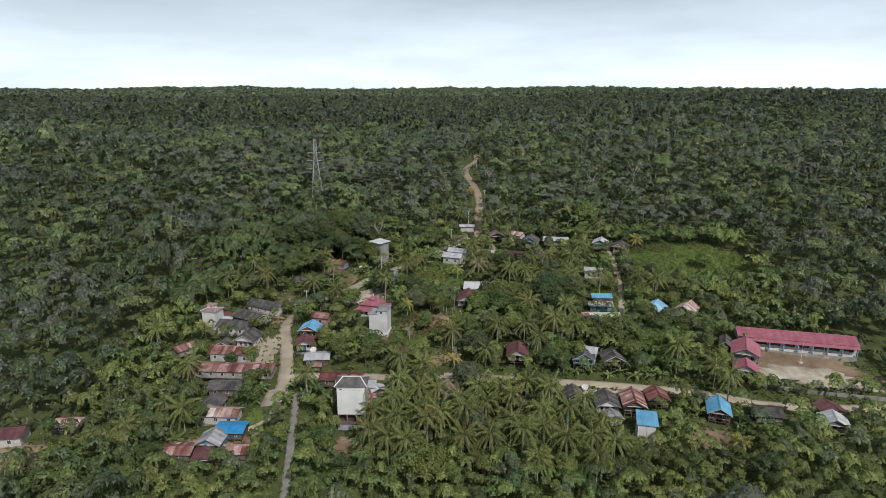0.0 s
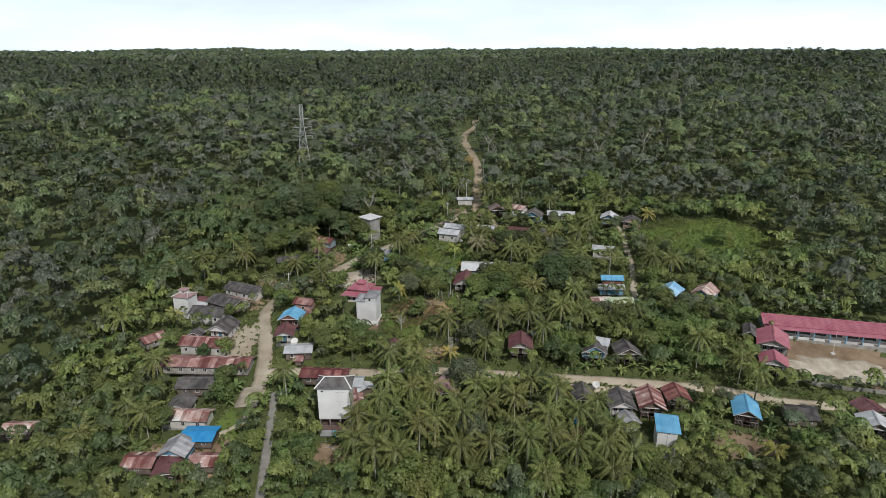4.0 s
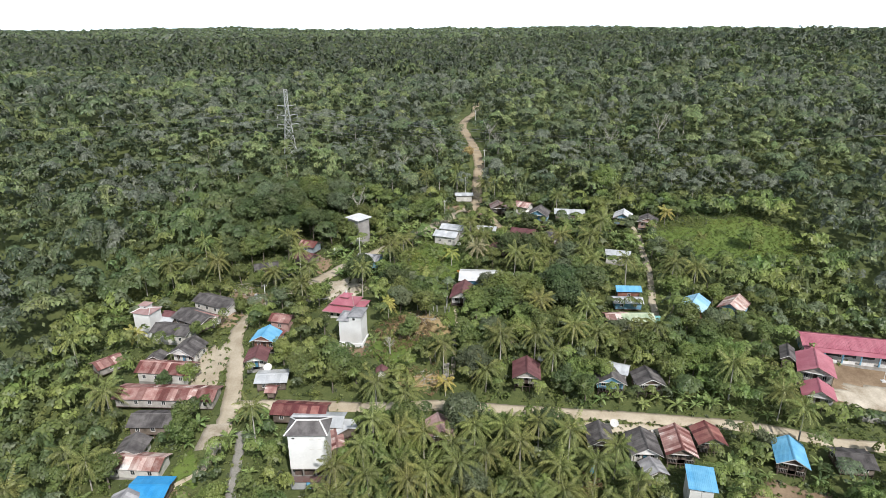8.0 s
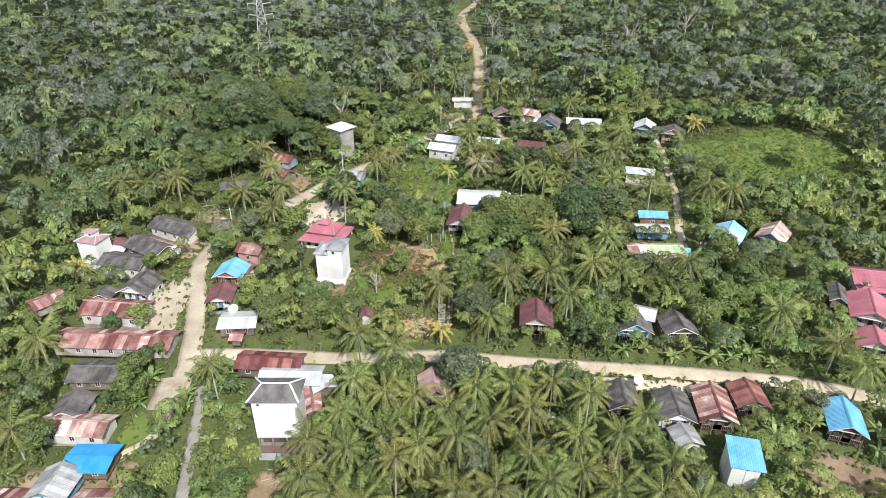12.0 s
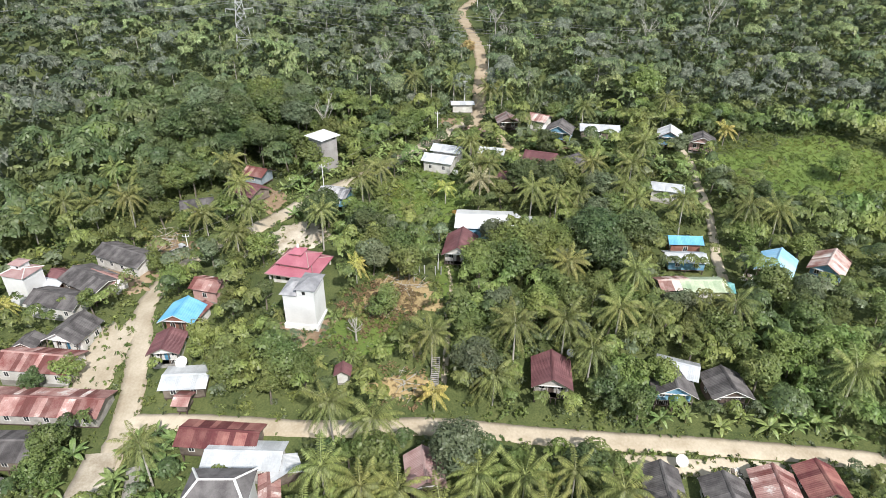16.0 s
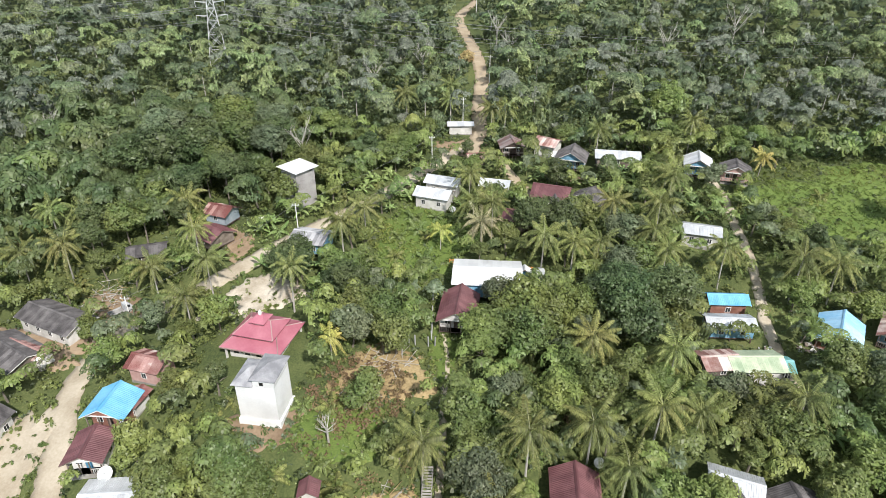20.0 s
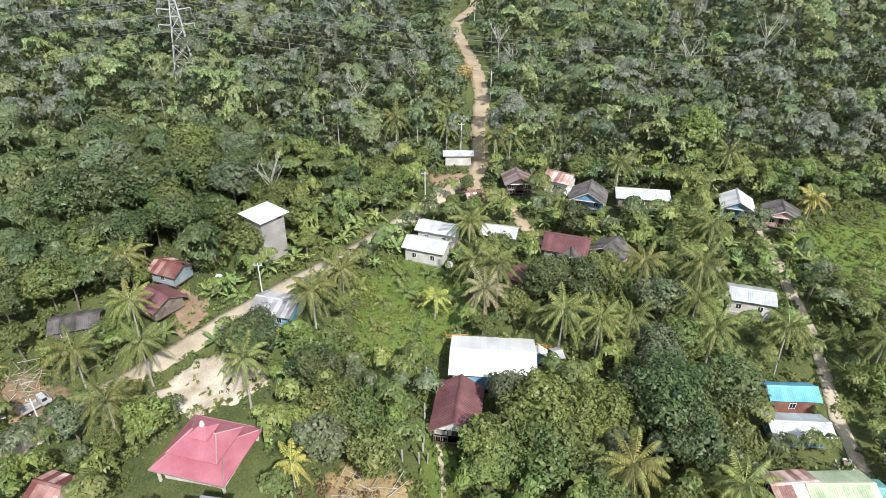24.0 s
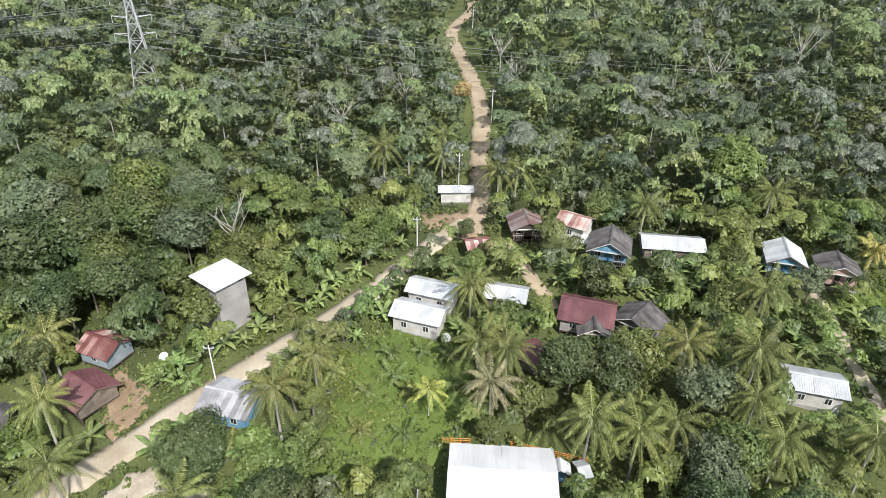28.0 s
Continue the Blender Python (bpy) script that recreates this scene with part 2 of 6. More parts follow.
YELLOW_LEAF = leaf_material("yellow_blossom_leaf", (0.26, 0.2, 0.07), (0.5, 0.4, 0.16), island=0.3)
MEADOW_LEAF = leaf_material("meadow_leaf", (0.105, 0.175, 0.026), (0.225, 0.305, 0.06), island=0.25, spread=0.05)
PALM_LEAF = leaf_material("palm_leaf", (0.13, 0.17, 0.04), (0.31, 0.34, 0.105), 0.5)
PALM_PALE = leaf_material("dry_palm_leaf", (0.22, 0.21, 0.10), (0.42, 0.38, 0.22), 0.5)
PALM_YELLOW = leaf_material("yellow_palm_leaf", (0.34, 0.35, 0.06), (0.6, 0.57, 0.15), 0.5)
BANANA_LEAF = leaf_material("banana_leaf", (0.15, 0.23, 0.05), (0.28, 0.38, 0.13), 0.5)
RUST_LEAF = leaf_material("brown_leaf", (0.15, 0.105, 0.045), (0.3, 0.225, 0.1), 0.5)


# ---- mesh helpers ----
def mesh_of(name, verts, faces, mat, smooth=False):
    """A mesh from numpy arrays: verts (n, 3) and faces (m, 3 or 4)."""
    verts, faces = np.asarray(verts, np.float32), np.asarray(faces, np.int32)
    me = bpy.data.meshes.new(name)
    m, k = faces.shape
    me.vertices.add(len(verts))
    me.loops.add(m * k)
    me.polygons.add(m)
    me.vertices.foreach_set("co", verts.ravel())
    me.loops.foreach_set("vertex_index", faces.ravel())
    me.polygons.foreach_set("loop_start", np.arange(0, m * k, k, dtype=np.int32))
    me.update(calc_edges=True)
    if not smooth:
        me.shade_flat()
    me.materials.append(mat)
    return me


def empty(name, m, label, category, group="", kind=""):
    ob = new(name)
    ob.matrix_world = m
    return tagged(ob, label, category, group, kind)


def under(parent, name, me, m=None, label=""):
    ob = new(name, me)
    ob.parent = parent
    ob.matrix_basis = m or Matrix()
    return tagged(ob, label) if label else ob


BOX_F = [(0, 3, 2, 1), (4, 5, 6, 7), (0, 1, 5, 4), (1, 2, 6, 5), (2, 3, 7, 6), (3, 0, 4, 7)]


def box_v(x0, x1, y0, y1, z0, z1):
    return [(x0, y0, z0), (x1, y0, z0), (x1, y1, z0), (x0, y1, z0), (x0, y0, z1), (x1, y0, z1), (x1, y1, z1), (x0, y1, z1)]


def box(name, mat, *ext):
    return mesh_of(name, box_v(*ext), BOX_F, mat)


def boxes(name, mat, rows):
    v, f = [], []
    for ext in rows:
        f += [[i + len(v) for i in q] for q in BOX_F]
        v += box_v(*ext)
    return mesh_of(name, v, f, mat)


def bar(name, mat, a, b, r, sides=5, r2=None):
    """A tapered round bar from a to b."""
    a, b = Vector(a), Vector(b)
    q = (b - a).to_track_quat("Z", "Y").to_matrix()
    r2 = r if r2 is None else r2
    v = []
    for p, s in ((a, r), (b, r2)):
        v += [p + q @ Vector((s * math.cos(math.tau * i / sides), s * math.sin(math.tau * i / sides), 0)) for i in range(sides)]
    me = bpy.data.meshes.new(name)
    me.from_pydata(v, [], [(i, (i + 1) % sides, sides + (i + 1) % sides, sides + i) for i in range(sides)] + [tuple(range(sides))[::-1], tuple(range(sides, 2 * sides))])
    me.materials.append(mat)
    return me


def prism(name, mat, outline, y0, y1):
    """An upright outline in x and z, drawn out from y0 to y1."""
    n = len(outline)
    me = bpy.data.meshes.new(name)
    me.from_pydata([(x, y0, z) for x, z in outline] + [(x, y1, z) for x, z in outline], [],
                   [tuple(range(n)), tuple(range(2 * n - 1, n - 1, -1))] + [(i, n + i, n + (i + 1) % n, (i + 1) % n) for i in range(n)])
    me.materials.append(mat)
    return me


def sheet_mesh(name, mat, width, length, ribs=3, up=0.035, thick=0.03):
    """A ribbed roofing sheet: width along x, length along y from 0, top at z 0."""
    xs, zs = [], []
    for i in range(ribs):
        x = width * i / ribs
        xs += [x, x + width / ribs * 0.72, x + width / ribs * 0.86]
        zs += [0, 0, up]
    xs, zs = np.array(xs + [width]), np.array(zs + [0])
    n = len(xs)
    v = [(x, y, z + d) for d in (0, -thick) for y in (0, length) for x, z in zip(xs, zs)]
    f = [(i, i + 1, n + i + 1, n + i) for i in range(n - 1)] + [(2 * n + i, 3 * n + i, 3 * n + i + 1, 2 * n + i + 1) for i in range(n - 1)]
    f += [(i, 2 * n + i, 2 * n + i + 1, i + 1) for i in range(n - 1)] + [(n + i, n + i + 1, 3 * n + i + 1, 3 * n + i) for i in range(n - 1)]
    f += [(0, n, 3 * n, 2 * n), (n - 1, 3 * n - 1, 4 * n - 1, 2 * n - 1)]
    return mesh_of(name, v, f, mat)


# ---- the land ----
GY = (-200, 60, 100, 125, 139, 146, 157, 165, 174, 186, 206, 215, 234, 256, 285, 320, 360, 430, 520, 640, 800, 1500, 4900)
GZ = (-26, -21, -14, -9, -6, -4, -2.2, 0, 2.2, 3.8, 4.6, 6.5, 8.7, 11.5, 15, 24, 27, 26, 22, 13, 9, 14, 40)
HILLS = ((50, 465, 11, 60, 55), (140, 410, 9, 80, 70), (200, 655, 33, 130, 120), (430, 850, 37, 170, 170), (540, 1210, 44, 240, 230), (-110, 470, 8, 60, 60), (-300, 420, 8, 90, 70), (-620, 1500, 12, 300, 240), (900, 2600, 26, 700, 400), (-1900, 4600, 22, 500, 300), (600, 4500, 18, 900, 300))


def ground_z(x, y):
    """Height of the land, without its fine roughness."""
    z = sum(np.interp(np.asarray(y, float) + d, GY, GZ) for d in (-5, 0, 5)) / 3
    fade = np.clip((225 - y) / 25, 0, 1) * np.clip((y - 128) / 20, 0, 1)
    z = z - fade * (0.06 * np.clip(x - 20, 0, 75) + 0.085 * np.clip(-x - 30, 0, 60))
    for hx, hy, tall, sx, sy in HILLS:
        z = z + tall * np.exp(-((x - hx) / sx) ** 2 - ((y - hy) / sy) ** 2)
    spur = (y - 281) + 0.345 * (x + 75)
    z = z + 5.0 * np.exp(-(spur / 13) ** 2) * np.clip((-22 - x) / 25, 0, 1) * np.clip((x + 170) / 40, 0, 1)
    far = np.clip((y - 330) / 200, 0, 1)
    z = z + far * (4.5 * np.sin(x / 55 + 1.3) * np.cos(y / 62) + 4 * np.sin(x / 170 + y / 130) + 2.5 * np.sin(y / 47 - x / 110))
    return z


def spread_steps(stops):
    out = [stops[0][0]]
    for (a, step), (b, _) in zip(stops, stops[1:]):
        n = max(1, round((b - a) / step))
        out += [a + (b - a) * i / n for i in range(1, n + 1)]
    return np.array(out)


def build_ground():
    xs = spread_steps([(-4500, 500), (-1000, 60), (-240, 6), (-130, 2), (150, 6), (260, 60), (1100, 500), (4500, 1)])
    ys = spread_steps([(-300, 30), (60, 4), (110, 2), (290, 4), (420, 20), (900, 60), (1500, 300), (4900, 1)])
    gx, gy = np.meshgrid(xs, ys)
    gz = ground_z(gx, gy) + 0.12 * np.sin(gx / 2.3) * np.cos(gy / 1.9)
    n, m = gx.shape
    idx = np.arange(n * m).reshape(n, m)
    f = np.stack([idx[:-1, :-1], idx[:-1, 1:], idx[1:, 1:], idx[1:, :-1]], -1).reshape(-1, 4)
    me = mesh_of("ground", np.stack([gx, gy, gz], -1).reshape(-1, 3), f, GROUND, True)
    tagged(new("ground", me), "rolling ground of grass, weeds and bare soil", "ground", kind="structure")


build_ground()
ROADS = []


def ribbon(name, mat, width, points, label, lift=0.22, ragged=0.25):
    """A strip of road or path laid over the land along a line of (x, y) points, with uneven edges."""
    pts = np.array(points, float)
    d = np.r_[0, np.cumsum(np.hypot(*np.diff(pts, axis=0).T))]
    s = np.arange(0, d[-1], 1.2)
    k = np.exp(-0.5 * (np.arange(-6, 7) / 2.2) ** 2)
    line = []
    for n in range(2):
        v = np.interp(s, d, pts[:, n])
        line.append(np.convolve(np.pad(v, 6, mode="reflect", reflect_type="odd"), k / k.sum(), "valid"))
    x, y = line
    tx, ty = np.gradient(x), np.gradient(y)
    r = np.hypot(tx, ty)
    nx, ny = -ty / r, tx / r
    rng = np.random.default_rng(len(points) * 7 + int(width * 10))
    rows = []
    cols = np.linspace(-1, 1, 5)
    edge = [1 + ragged * (rng.random(len(s)) - 0.5) for _ in range(2)]
    for c in cols:
        w = width / 2 * c * (edge[0] if c < 0 else edge[1])
        px, py = x + nx * w, y + ny * w
        rows.append(np.stack([px, py, ground_z(px, py) + lift - 0.08 * c * c], -1))
    low = [rows[0] - (0, 0, 0.6), *rows, rows[-1] - (0, 0, 0.6)]
    v = np.stack(low, 1)
    n, m = v.shape[:2]
    idx = np.arange(n * m).reshape(n, m)
    f = np.stack([idx[:-1, :-1], idx[1:, :-1], idx[1:, 1:], idx[:-1, 1:]], -1).reshape(-1, 4)
    ROADS.append((np.stack([x, y], -1), width / 2))
    return tagged(new(name, mesh_of(name, v.reshape(-1, 3), f[:, ::-1], mat, True)), label, name.split("_")[-1], kind="structure")


CLEARINGS = []


def patch(name, mat, x, y, rx, ry, turn, label, lift=0.1, shrubs=False, seed=1):
    """A bare patch of ground with an uneven outline."""
    rng = np.random.default_rng(seed)
    k = 110
    a = np.linspace(0, math.tau, k, endpoint=False)
    wob = 1 + 0.16 * np.sin(3 * a + rng.random() * 6) + 0.11 * np.sin(5 * a + rng.random() * 6) + 0.07 * np.sin(11 * a + rng.random() * 6) + 0.05 * np.sin(19 * a + rng.random() * 6) + 0.07 * (rng.random(k) - 0.5)
    c, s = math.cos(radians(turn)), math.sin(radians(turn))
    rings = []
    for q in (0.0, 0.2, 0.4, 0.6, 0.8, 1.0, 1.06):
        u, v = rx * q * wob * np.cos(a), ry * q * wob * np.sin(a)
        px, py = x + c * u - s * v, y + s * u + c * v
        rings.append(np.stack([px, py, ground_z(px, py) + (lift if q <= 1 else -0.5) + 0.08], -1))
    v = np.concatenate(rings)
    f = [(r * k + i, r * k + (i + 1) % k, r * k + k + (i + 1) % k, r * k + k + i) for r in range(6) for i in range(k)]
    CLEARINGS.append((x, y, rx, ry, c, s, shrubs))
    return tagged(new(name, mesh_of(name, v, np.array(f)[:, ::-1], mat, True)), label, name.split("_")[-1], kind="structure")


ribbon("dirt_road", DIRT, 3.9, [(-51.4, 146), (-51.8, 156), (-53.6, 164), (-56.0, 172), (-59.2, 180), (-60.0, 186.5), (-58.6, 193), (-55.5, 199.5), (-47.5, 206.5), (-42.3, 211.5), (-37.2, 217), (-32.7, 221.8), (-28, 227), (-22, 233), (-16, 240), (-10, 249), (-4, 257), (0, 262)], "sandy dirt village road with pale wheel tracks")
ribbon("concrete_path", CONCRETE, 2.0, [(-38, 100), (-40, 115), (-42.5, 128.6), (-43.8, 134.8), (-45, 140.9), (-45.8, 145.8), (-47.5, 150.5)], "narrow grey concrete path between plants", ragged=0.03)
ribbon("village_road", DIRT, 2.9, [(-52, 157), (-43, 157), (-27, 155.5), (-15, 156), (-4, 157), (10, 156), (22, 155.5), (34, 156), (46, 156), (58, 156), (69, 155), (77, 153), (87, 153), (112, 154), (150, 158)], "pale sandy village road", ragged=0.12)
ribbon("side_path", DIRT, 2.0, [(50, 186), (51, 194), (52, 202), (53, 207), (54, 212), (55, 219), (55, 226), (57, 241), (56, 248)], "narrow bare earth footpath", ragged=0.4)
ribbon("hill_road", TAN, 4.2, [(1, 258), (3, 271), (3, 287), (4, 303), (3, 312), (1, 323), (-2, 340), (-5, 356), (-3, 372), (2, 390), (2, 420)], "brown dirt track up the forested hill")
ribbon("meadow_path", DIRT, 1.0, [(-3, 163), (-2.5, 172), (-3, 180), (-2, 186), (-3.5, 194)], "thin trodden path through grass", ragged=0.5)
ribbon("left_path", DIRT, 1.6, [(-51.6, 147), (-50.3, 141.4), (-51.8, 138.4), (-54, 136.4), (-57, 134.8)], "trodden earth path", ragged=0.5)
ribbon("short_path", TAN, 2.4, [(7, 256), (9.5, 249), (12, 243), (14, 238)], "brown earth path between houses", ragged=0.4)
ribbon("paved_pad", PALE, 5.6, [(-52.6, 144.6), (-52.6, 147), (-52.8, 150), (-52.8, 152)], "pale concrete forecourt beside the road", lift=0.27, ragged=0.02)
patch("dirt_yard", DIRT, -61.8, 168, 4.2, 11, 0, "sandy yard before grey roofed houses", seed=4)
patch("pale_yard", PALE, -37, 203.5, 8.6, 5.4, 30, "pale stony yard behind the pink roofed hall", seed=5)
patch("school_yard", BROWN, 99, 169, 19, 8.5, -10, "bare brown school yard", seed=6)
patch("sand_court", PALE, 98, 165.5, 15, 4.2, -10, "pale sandy court in the school yard", lift=0.2, seed=16)
patch("cut_grass", DRY, -12, 184, 7, 6, 20, "dry cut grass clearing", seed=7)
patch("weedy_slope", GRASS, -17, 174.5, 6.5, 5.5, 15, "bright green weedy slope below a clearing", lift=0.05, shrubs=True, seed=31)
patch("grass_strip", GRASS, -3, 190, 2.4, 8, 0, "short green grass beside a path", seed=17)
patch("green_meadow", GRASS, -9, 221, 9, 13, -10, "bright green overgrown meadow", shrubs=True, seed=8)
patch("green_field", GRASS, 86, 237, 24, 16, 10, "bright green field below the forest", shrubs=True, seed=9)
patch("village_square", BROWN, -2, 261, 6, 4, 0, "bare brown earth at the road end", seed=10)
patch("house_yard", BROWN, 24, 246, 6, 1.6, -5, "bare earth before a row of houses", seed=11)
patch("earth_yard", BROWN, 62, 137, 8, 4, 0, "brown earth yard before a blue roofed house", seed=12)
patch("red_yard", BROWN, -72, 192, 12, 4, -20, "brown bare earth between grey roofed houses", seed=21)
patch("swept_yard", BROWN, -45.5, 218.5, 2.6, 5.5, 30, "brown swept earth yard below a maroon roof", seed=22)
patch("brush_ground", DRY, -9, 163.5, 5, 2.2, 0, "bare brown ground with cut fronds", seed=23)
patch("tower_yard", BROWN, -28.5, 130.5, 4, 2.6, 0, "bare brown ground before a white tower", seed=24)
patch("tower_apron", BROWN, -27.2, 174.6, 4.6, 3.4, 0, "brown bare earth round a white tower", seed=41)
patch("timber_yard", BROWN, -62.5, 201.5, 6.5, 3.2, -25, "bare grey brown earth with timber scraps", seed=42)
patch("green_verge", GRASS, -54.6, 139.5, 2.6, 4.6, 20, "bright green grass verge beside a path", seed=43)
patch("brown_yard", BROWN, -60, 129, 9, 6, 0, "brown earth yard between huts", seed=13)
patch("white_yard", DIRT, 36, 152.5, 16, 1.6, 0, "sandy strip behind a row of houses", seed=14)
patch("far_left_yard", BROWN, -112, 121, 12, 5, 20, "reddish bare slope", seed=15)

# ---- houses ----
FOOT = []


def house(name, x, y, yaw, length, width, wall_h, rise, roof, wall, label, stilt=0.7, over=0.5, front=1, dz=0.0, windows=2, trim=False, group="village houses", porch=False):
    """A gabled house: ridge along local y, gables at both ends, the one at -y in front. Each roof sheet is a part."""
    z0 = float(ground_z(x, y)) + dz
    ob = empty(name, pose(x, y, z0, 0, 0, yaw), label, "house", group)
    hw, hl, t = width / 2 - over * 0.7, length / 2 - over * 0.6, 0.1
    top, wm = wall_h, WALL[wall]
    k = rise / (width / 2)
    peak = wall_h + rise - 0.08
    eave = peak - k * hw
    solid = wall in ("white", "paint", "school", "brick", "pinkw")
    st = 0.15 if solid else stilt
    gable = [(-hw, st), (hw, st), (hw, eave), (0, peak), (-hw, eave)]
    rec = 1.1 if abs(yaw) < 50 and length > 5 and width > 4.4 else 0.0
    under(ob, "wall", prism("gable_wall", wm, gable, -hl + rec, -hl + t + rec))
    if rec:
        face = [(-hw, eave - 0.1), (hw, eave - 0.1), (hw, eave), (0, peak), (-hw, eave)]
        under(ob, "gable_face", prism("gable_face", TRIM if wall == "white" else wm, face, -hl, -hl + t))
        under(ob, "tie_beam", box("tie_beam", TRIM, -hw, hw, -hl - 0.05, -hl + 0.05, eave - 0.32, eave - 0.12))
        under(ob, "porch_floor", box("porch_floor", WALL["wood"], -hw, hw, -hl, -hl + rec, st - 0.12, st))
        for sx in (-hw + 0.08, -hw * 0.3, hw * 0.3, hw - 0.08):
            under(ob, "porch_post", box("porch_post", WALL["wood"], sx - 0.06, sx + 0.06, -hl, -hl + 0.12, -1.2, eave - 0.1))
        rails = [(-hw, -hw * 0.3, -hl + 0.02, -hl + 0.08, st + 0.75, st + 0.83), (hw * 0.3, hw, -hl + 0.02, -hl + 0.08, st + 0.75, st + 0.83)]
        rails += [(sg * hw * (0.3 + 0.7 * i / 6) - 0.03, sg * hw * (0.3 + 0.7 * i / 6) + 0.03, -hl + 0.03, -hl + 0.07, st, st + 0.75) for sg in (-1, 1) for i in range(1, 6)]
        rail_mat = WALL["greywood"] if wall != "white" else TRIM
        for i, ext in enumerate(rails):
            under(ob, "porch_rail" if i < 2 else "baluster", box("rail", rail_mat, *ext))
    under(ob, "wall", prism("gable_wall", wm, gable, hl - t, hl))
    side = box("side_wall", wm, -t / 2, t / 2, -hl + t, hl - t, st, eave)
    under(ob, "wall", side, pose(-hw + t / 2, rec / 2, 0) @ Matrix.Diagonal((1, (2 * hl - rec - 2 * t) / (2 * hl - 2 * t), 1, 1)))
    under(ob, "wall", side, pose(hw - t / 2, rec / 2, 0) @ Matrix.Diagonal((1, (2 * hl - rec - 2 * t) / (2 * hl - 2 * t), 1, 1)))
    under(ob, "floor_frame", box("floor_frame", WALL["concrete"] if solid else WALL["dark"], -hw - 0.05, hw + 0.05, -hl - 0.05, hl + 0.05, -1.6 if solid else st - 0.18, st))
    if not solid:
        post = box("stilt", WALL["dark"], -0.09, 0.09, -0.09, 0.09, -1.8, st - 0.18)
        for i in range(2 + int(length > 7)):
            for sx in (-hw + 0.15, 0, hw - 0.15):
                under(ob, "stilt", post, pose(sx, -hl + 0.15 + i * (2 * hl - 0.3) / (1 + int(length > 7)), 0))
    # windows and doors, set just proud of the walls
    pane, wframe = box("pane", GLASS, -0.38, 0.38, -0.015, 0.015, 0, 0.9), boxes("window_frame", TRIM, [(-0.46, 0.46, -0.03, 0.03, -0.08, 0), (-0.46, 0.46, -0.03, 0.03, 0.9, 0.98), (-0.46, -0.38, -0.03, 0.03, 0, 0.9), (0.38, 0.46, -0.03, 0.03, 0, 0.9), (-0.03, 0.03, -0.025, 0.025, 0, 0.9)])
    sill = max(st + 0.75, 1.0)

    def window(m):
        w = under(ob, "window", wframe, m)
        under(w, "pane", pane)

    if width > 3.4 and wall_h > 2.4:
        for sx in (-hw * 0.55, hw * 0.55):
            window(pose(sx, -hl + rec - 0.02, sill))
        under(ob, "door", box("door", DOOR if wall in ("bluew", "white", "school") else WALL["dark"], -0.42, 0.42, -0.03, 0.03, st, st + 1.95), pose(0, -hl + rec - 0.02, 0))
        n = max(1, int(2 * hl / 3))
        for i in range(n):
            yy = -hl + rec + (i + 0.5) * (2 * hl - rec) / n
            window(pose(-hw - 0.02, yy, sill, 0, 0, 90))
            window(pose(hw + 0.02, yy, sill, 0, 0, 90))
    # roof: sheets on both slopes, ridge cap, barge boards
    slope = math.hypot(width / 2 + 0.0, rise) + 0.25
    ang = math.degrees(math.atan2(rise, width / 2))
    n = max(2, round((length + 2 * over) / 0.9))
    step = (length + 2 * over * 0.6) / n
    sheet = sheet_mesh("roof_sheet", ROOF[roof], step + 0.02, slope, up=0.012 if roof == "white" else 0.035)
    y_start = -(length + 2 * over * 0.6) / 2
    rng = random.Random(hash((round(x, 1), round(y, 1))))
    for i in range(n):
        for sgn in (1, -1):
            m = pose(0, 0, wall_h + rise) @ pose(0, 0, 0, 0, 0, 90 if sgn > 0 else -90) @ pose((y_start + i * step) if sgn > 0 else -(y_start + (i + 1) * step), 0, rng.uniform(0, 0.02), 0, 0, 0) @ pose(0, 0, 0, -ang + rng.uniform(-0.4, 0.4), 0, 0)
            under(ob, "roof_sheet", sheet, m)
    ridge_mat = TRIM if trim else ROOF[roof]
    h = -y_start
    under(ob, "ridge_cap", prism("ridge_cap", ridge_mat, [(-0.25, -0.25 * k - 0.0), (0, 0), (0.25, -0.25 * k), (0.25, -0.25 * k + 0.06), (0, 0.07), (-0.25, -0.25 * k + 0.06)], -h, h), pose(0, 0, wall_h + rise + 0.03))
    for e in (-1, 1):
        w2 = width / 2 + 0.22
        board = prism("barge_board", TRIM if trim or roof in ("blue", "grey", "ltblue") else WALL["wood"], [(-w2, -w2 * k - 0.16), (0, -0.16), (w2, -w2 * k - 0.16), (w2, -w2 * k), (0, 0), (-w2, -w2 * k)], -0.03, 0.03)
        under(ob, "barge_board", board, pose(0, e * (h - 0.05), wall_h + rise - 0.04))
    if porch:
        pw = width * 0.42
        under(ob, "porch_floor", box("porch_floor", WALL["wood"], -pw, pw, -hl - 1.6, -hl, st - 0.15, st))
        for sx in (-pw + 0.1, pw - 0.1):
            under(ob, "porch_post", box("porch_post", WALL["wood"], sx - 0.06, sx + 0.06, -hl - 1.55, -hl - 1.43, -1.2, eave))
        under(ob, "porch_roof", box("porch_roof", ROOF[roof], -pw - 0.2, pw + 0.2, -hl - 1.9, -hl + 0.1, eave - 0.02, eave + 0.04), Matrix())
    FOOT.append((x, y, math.cos(radians(yaw)), math.sin(radians(yaw)), width / 2 + 0.3, length / 2 + 0.4, wall_h + rise))
    return ob


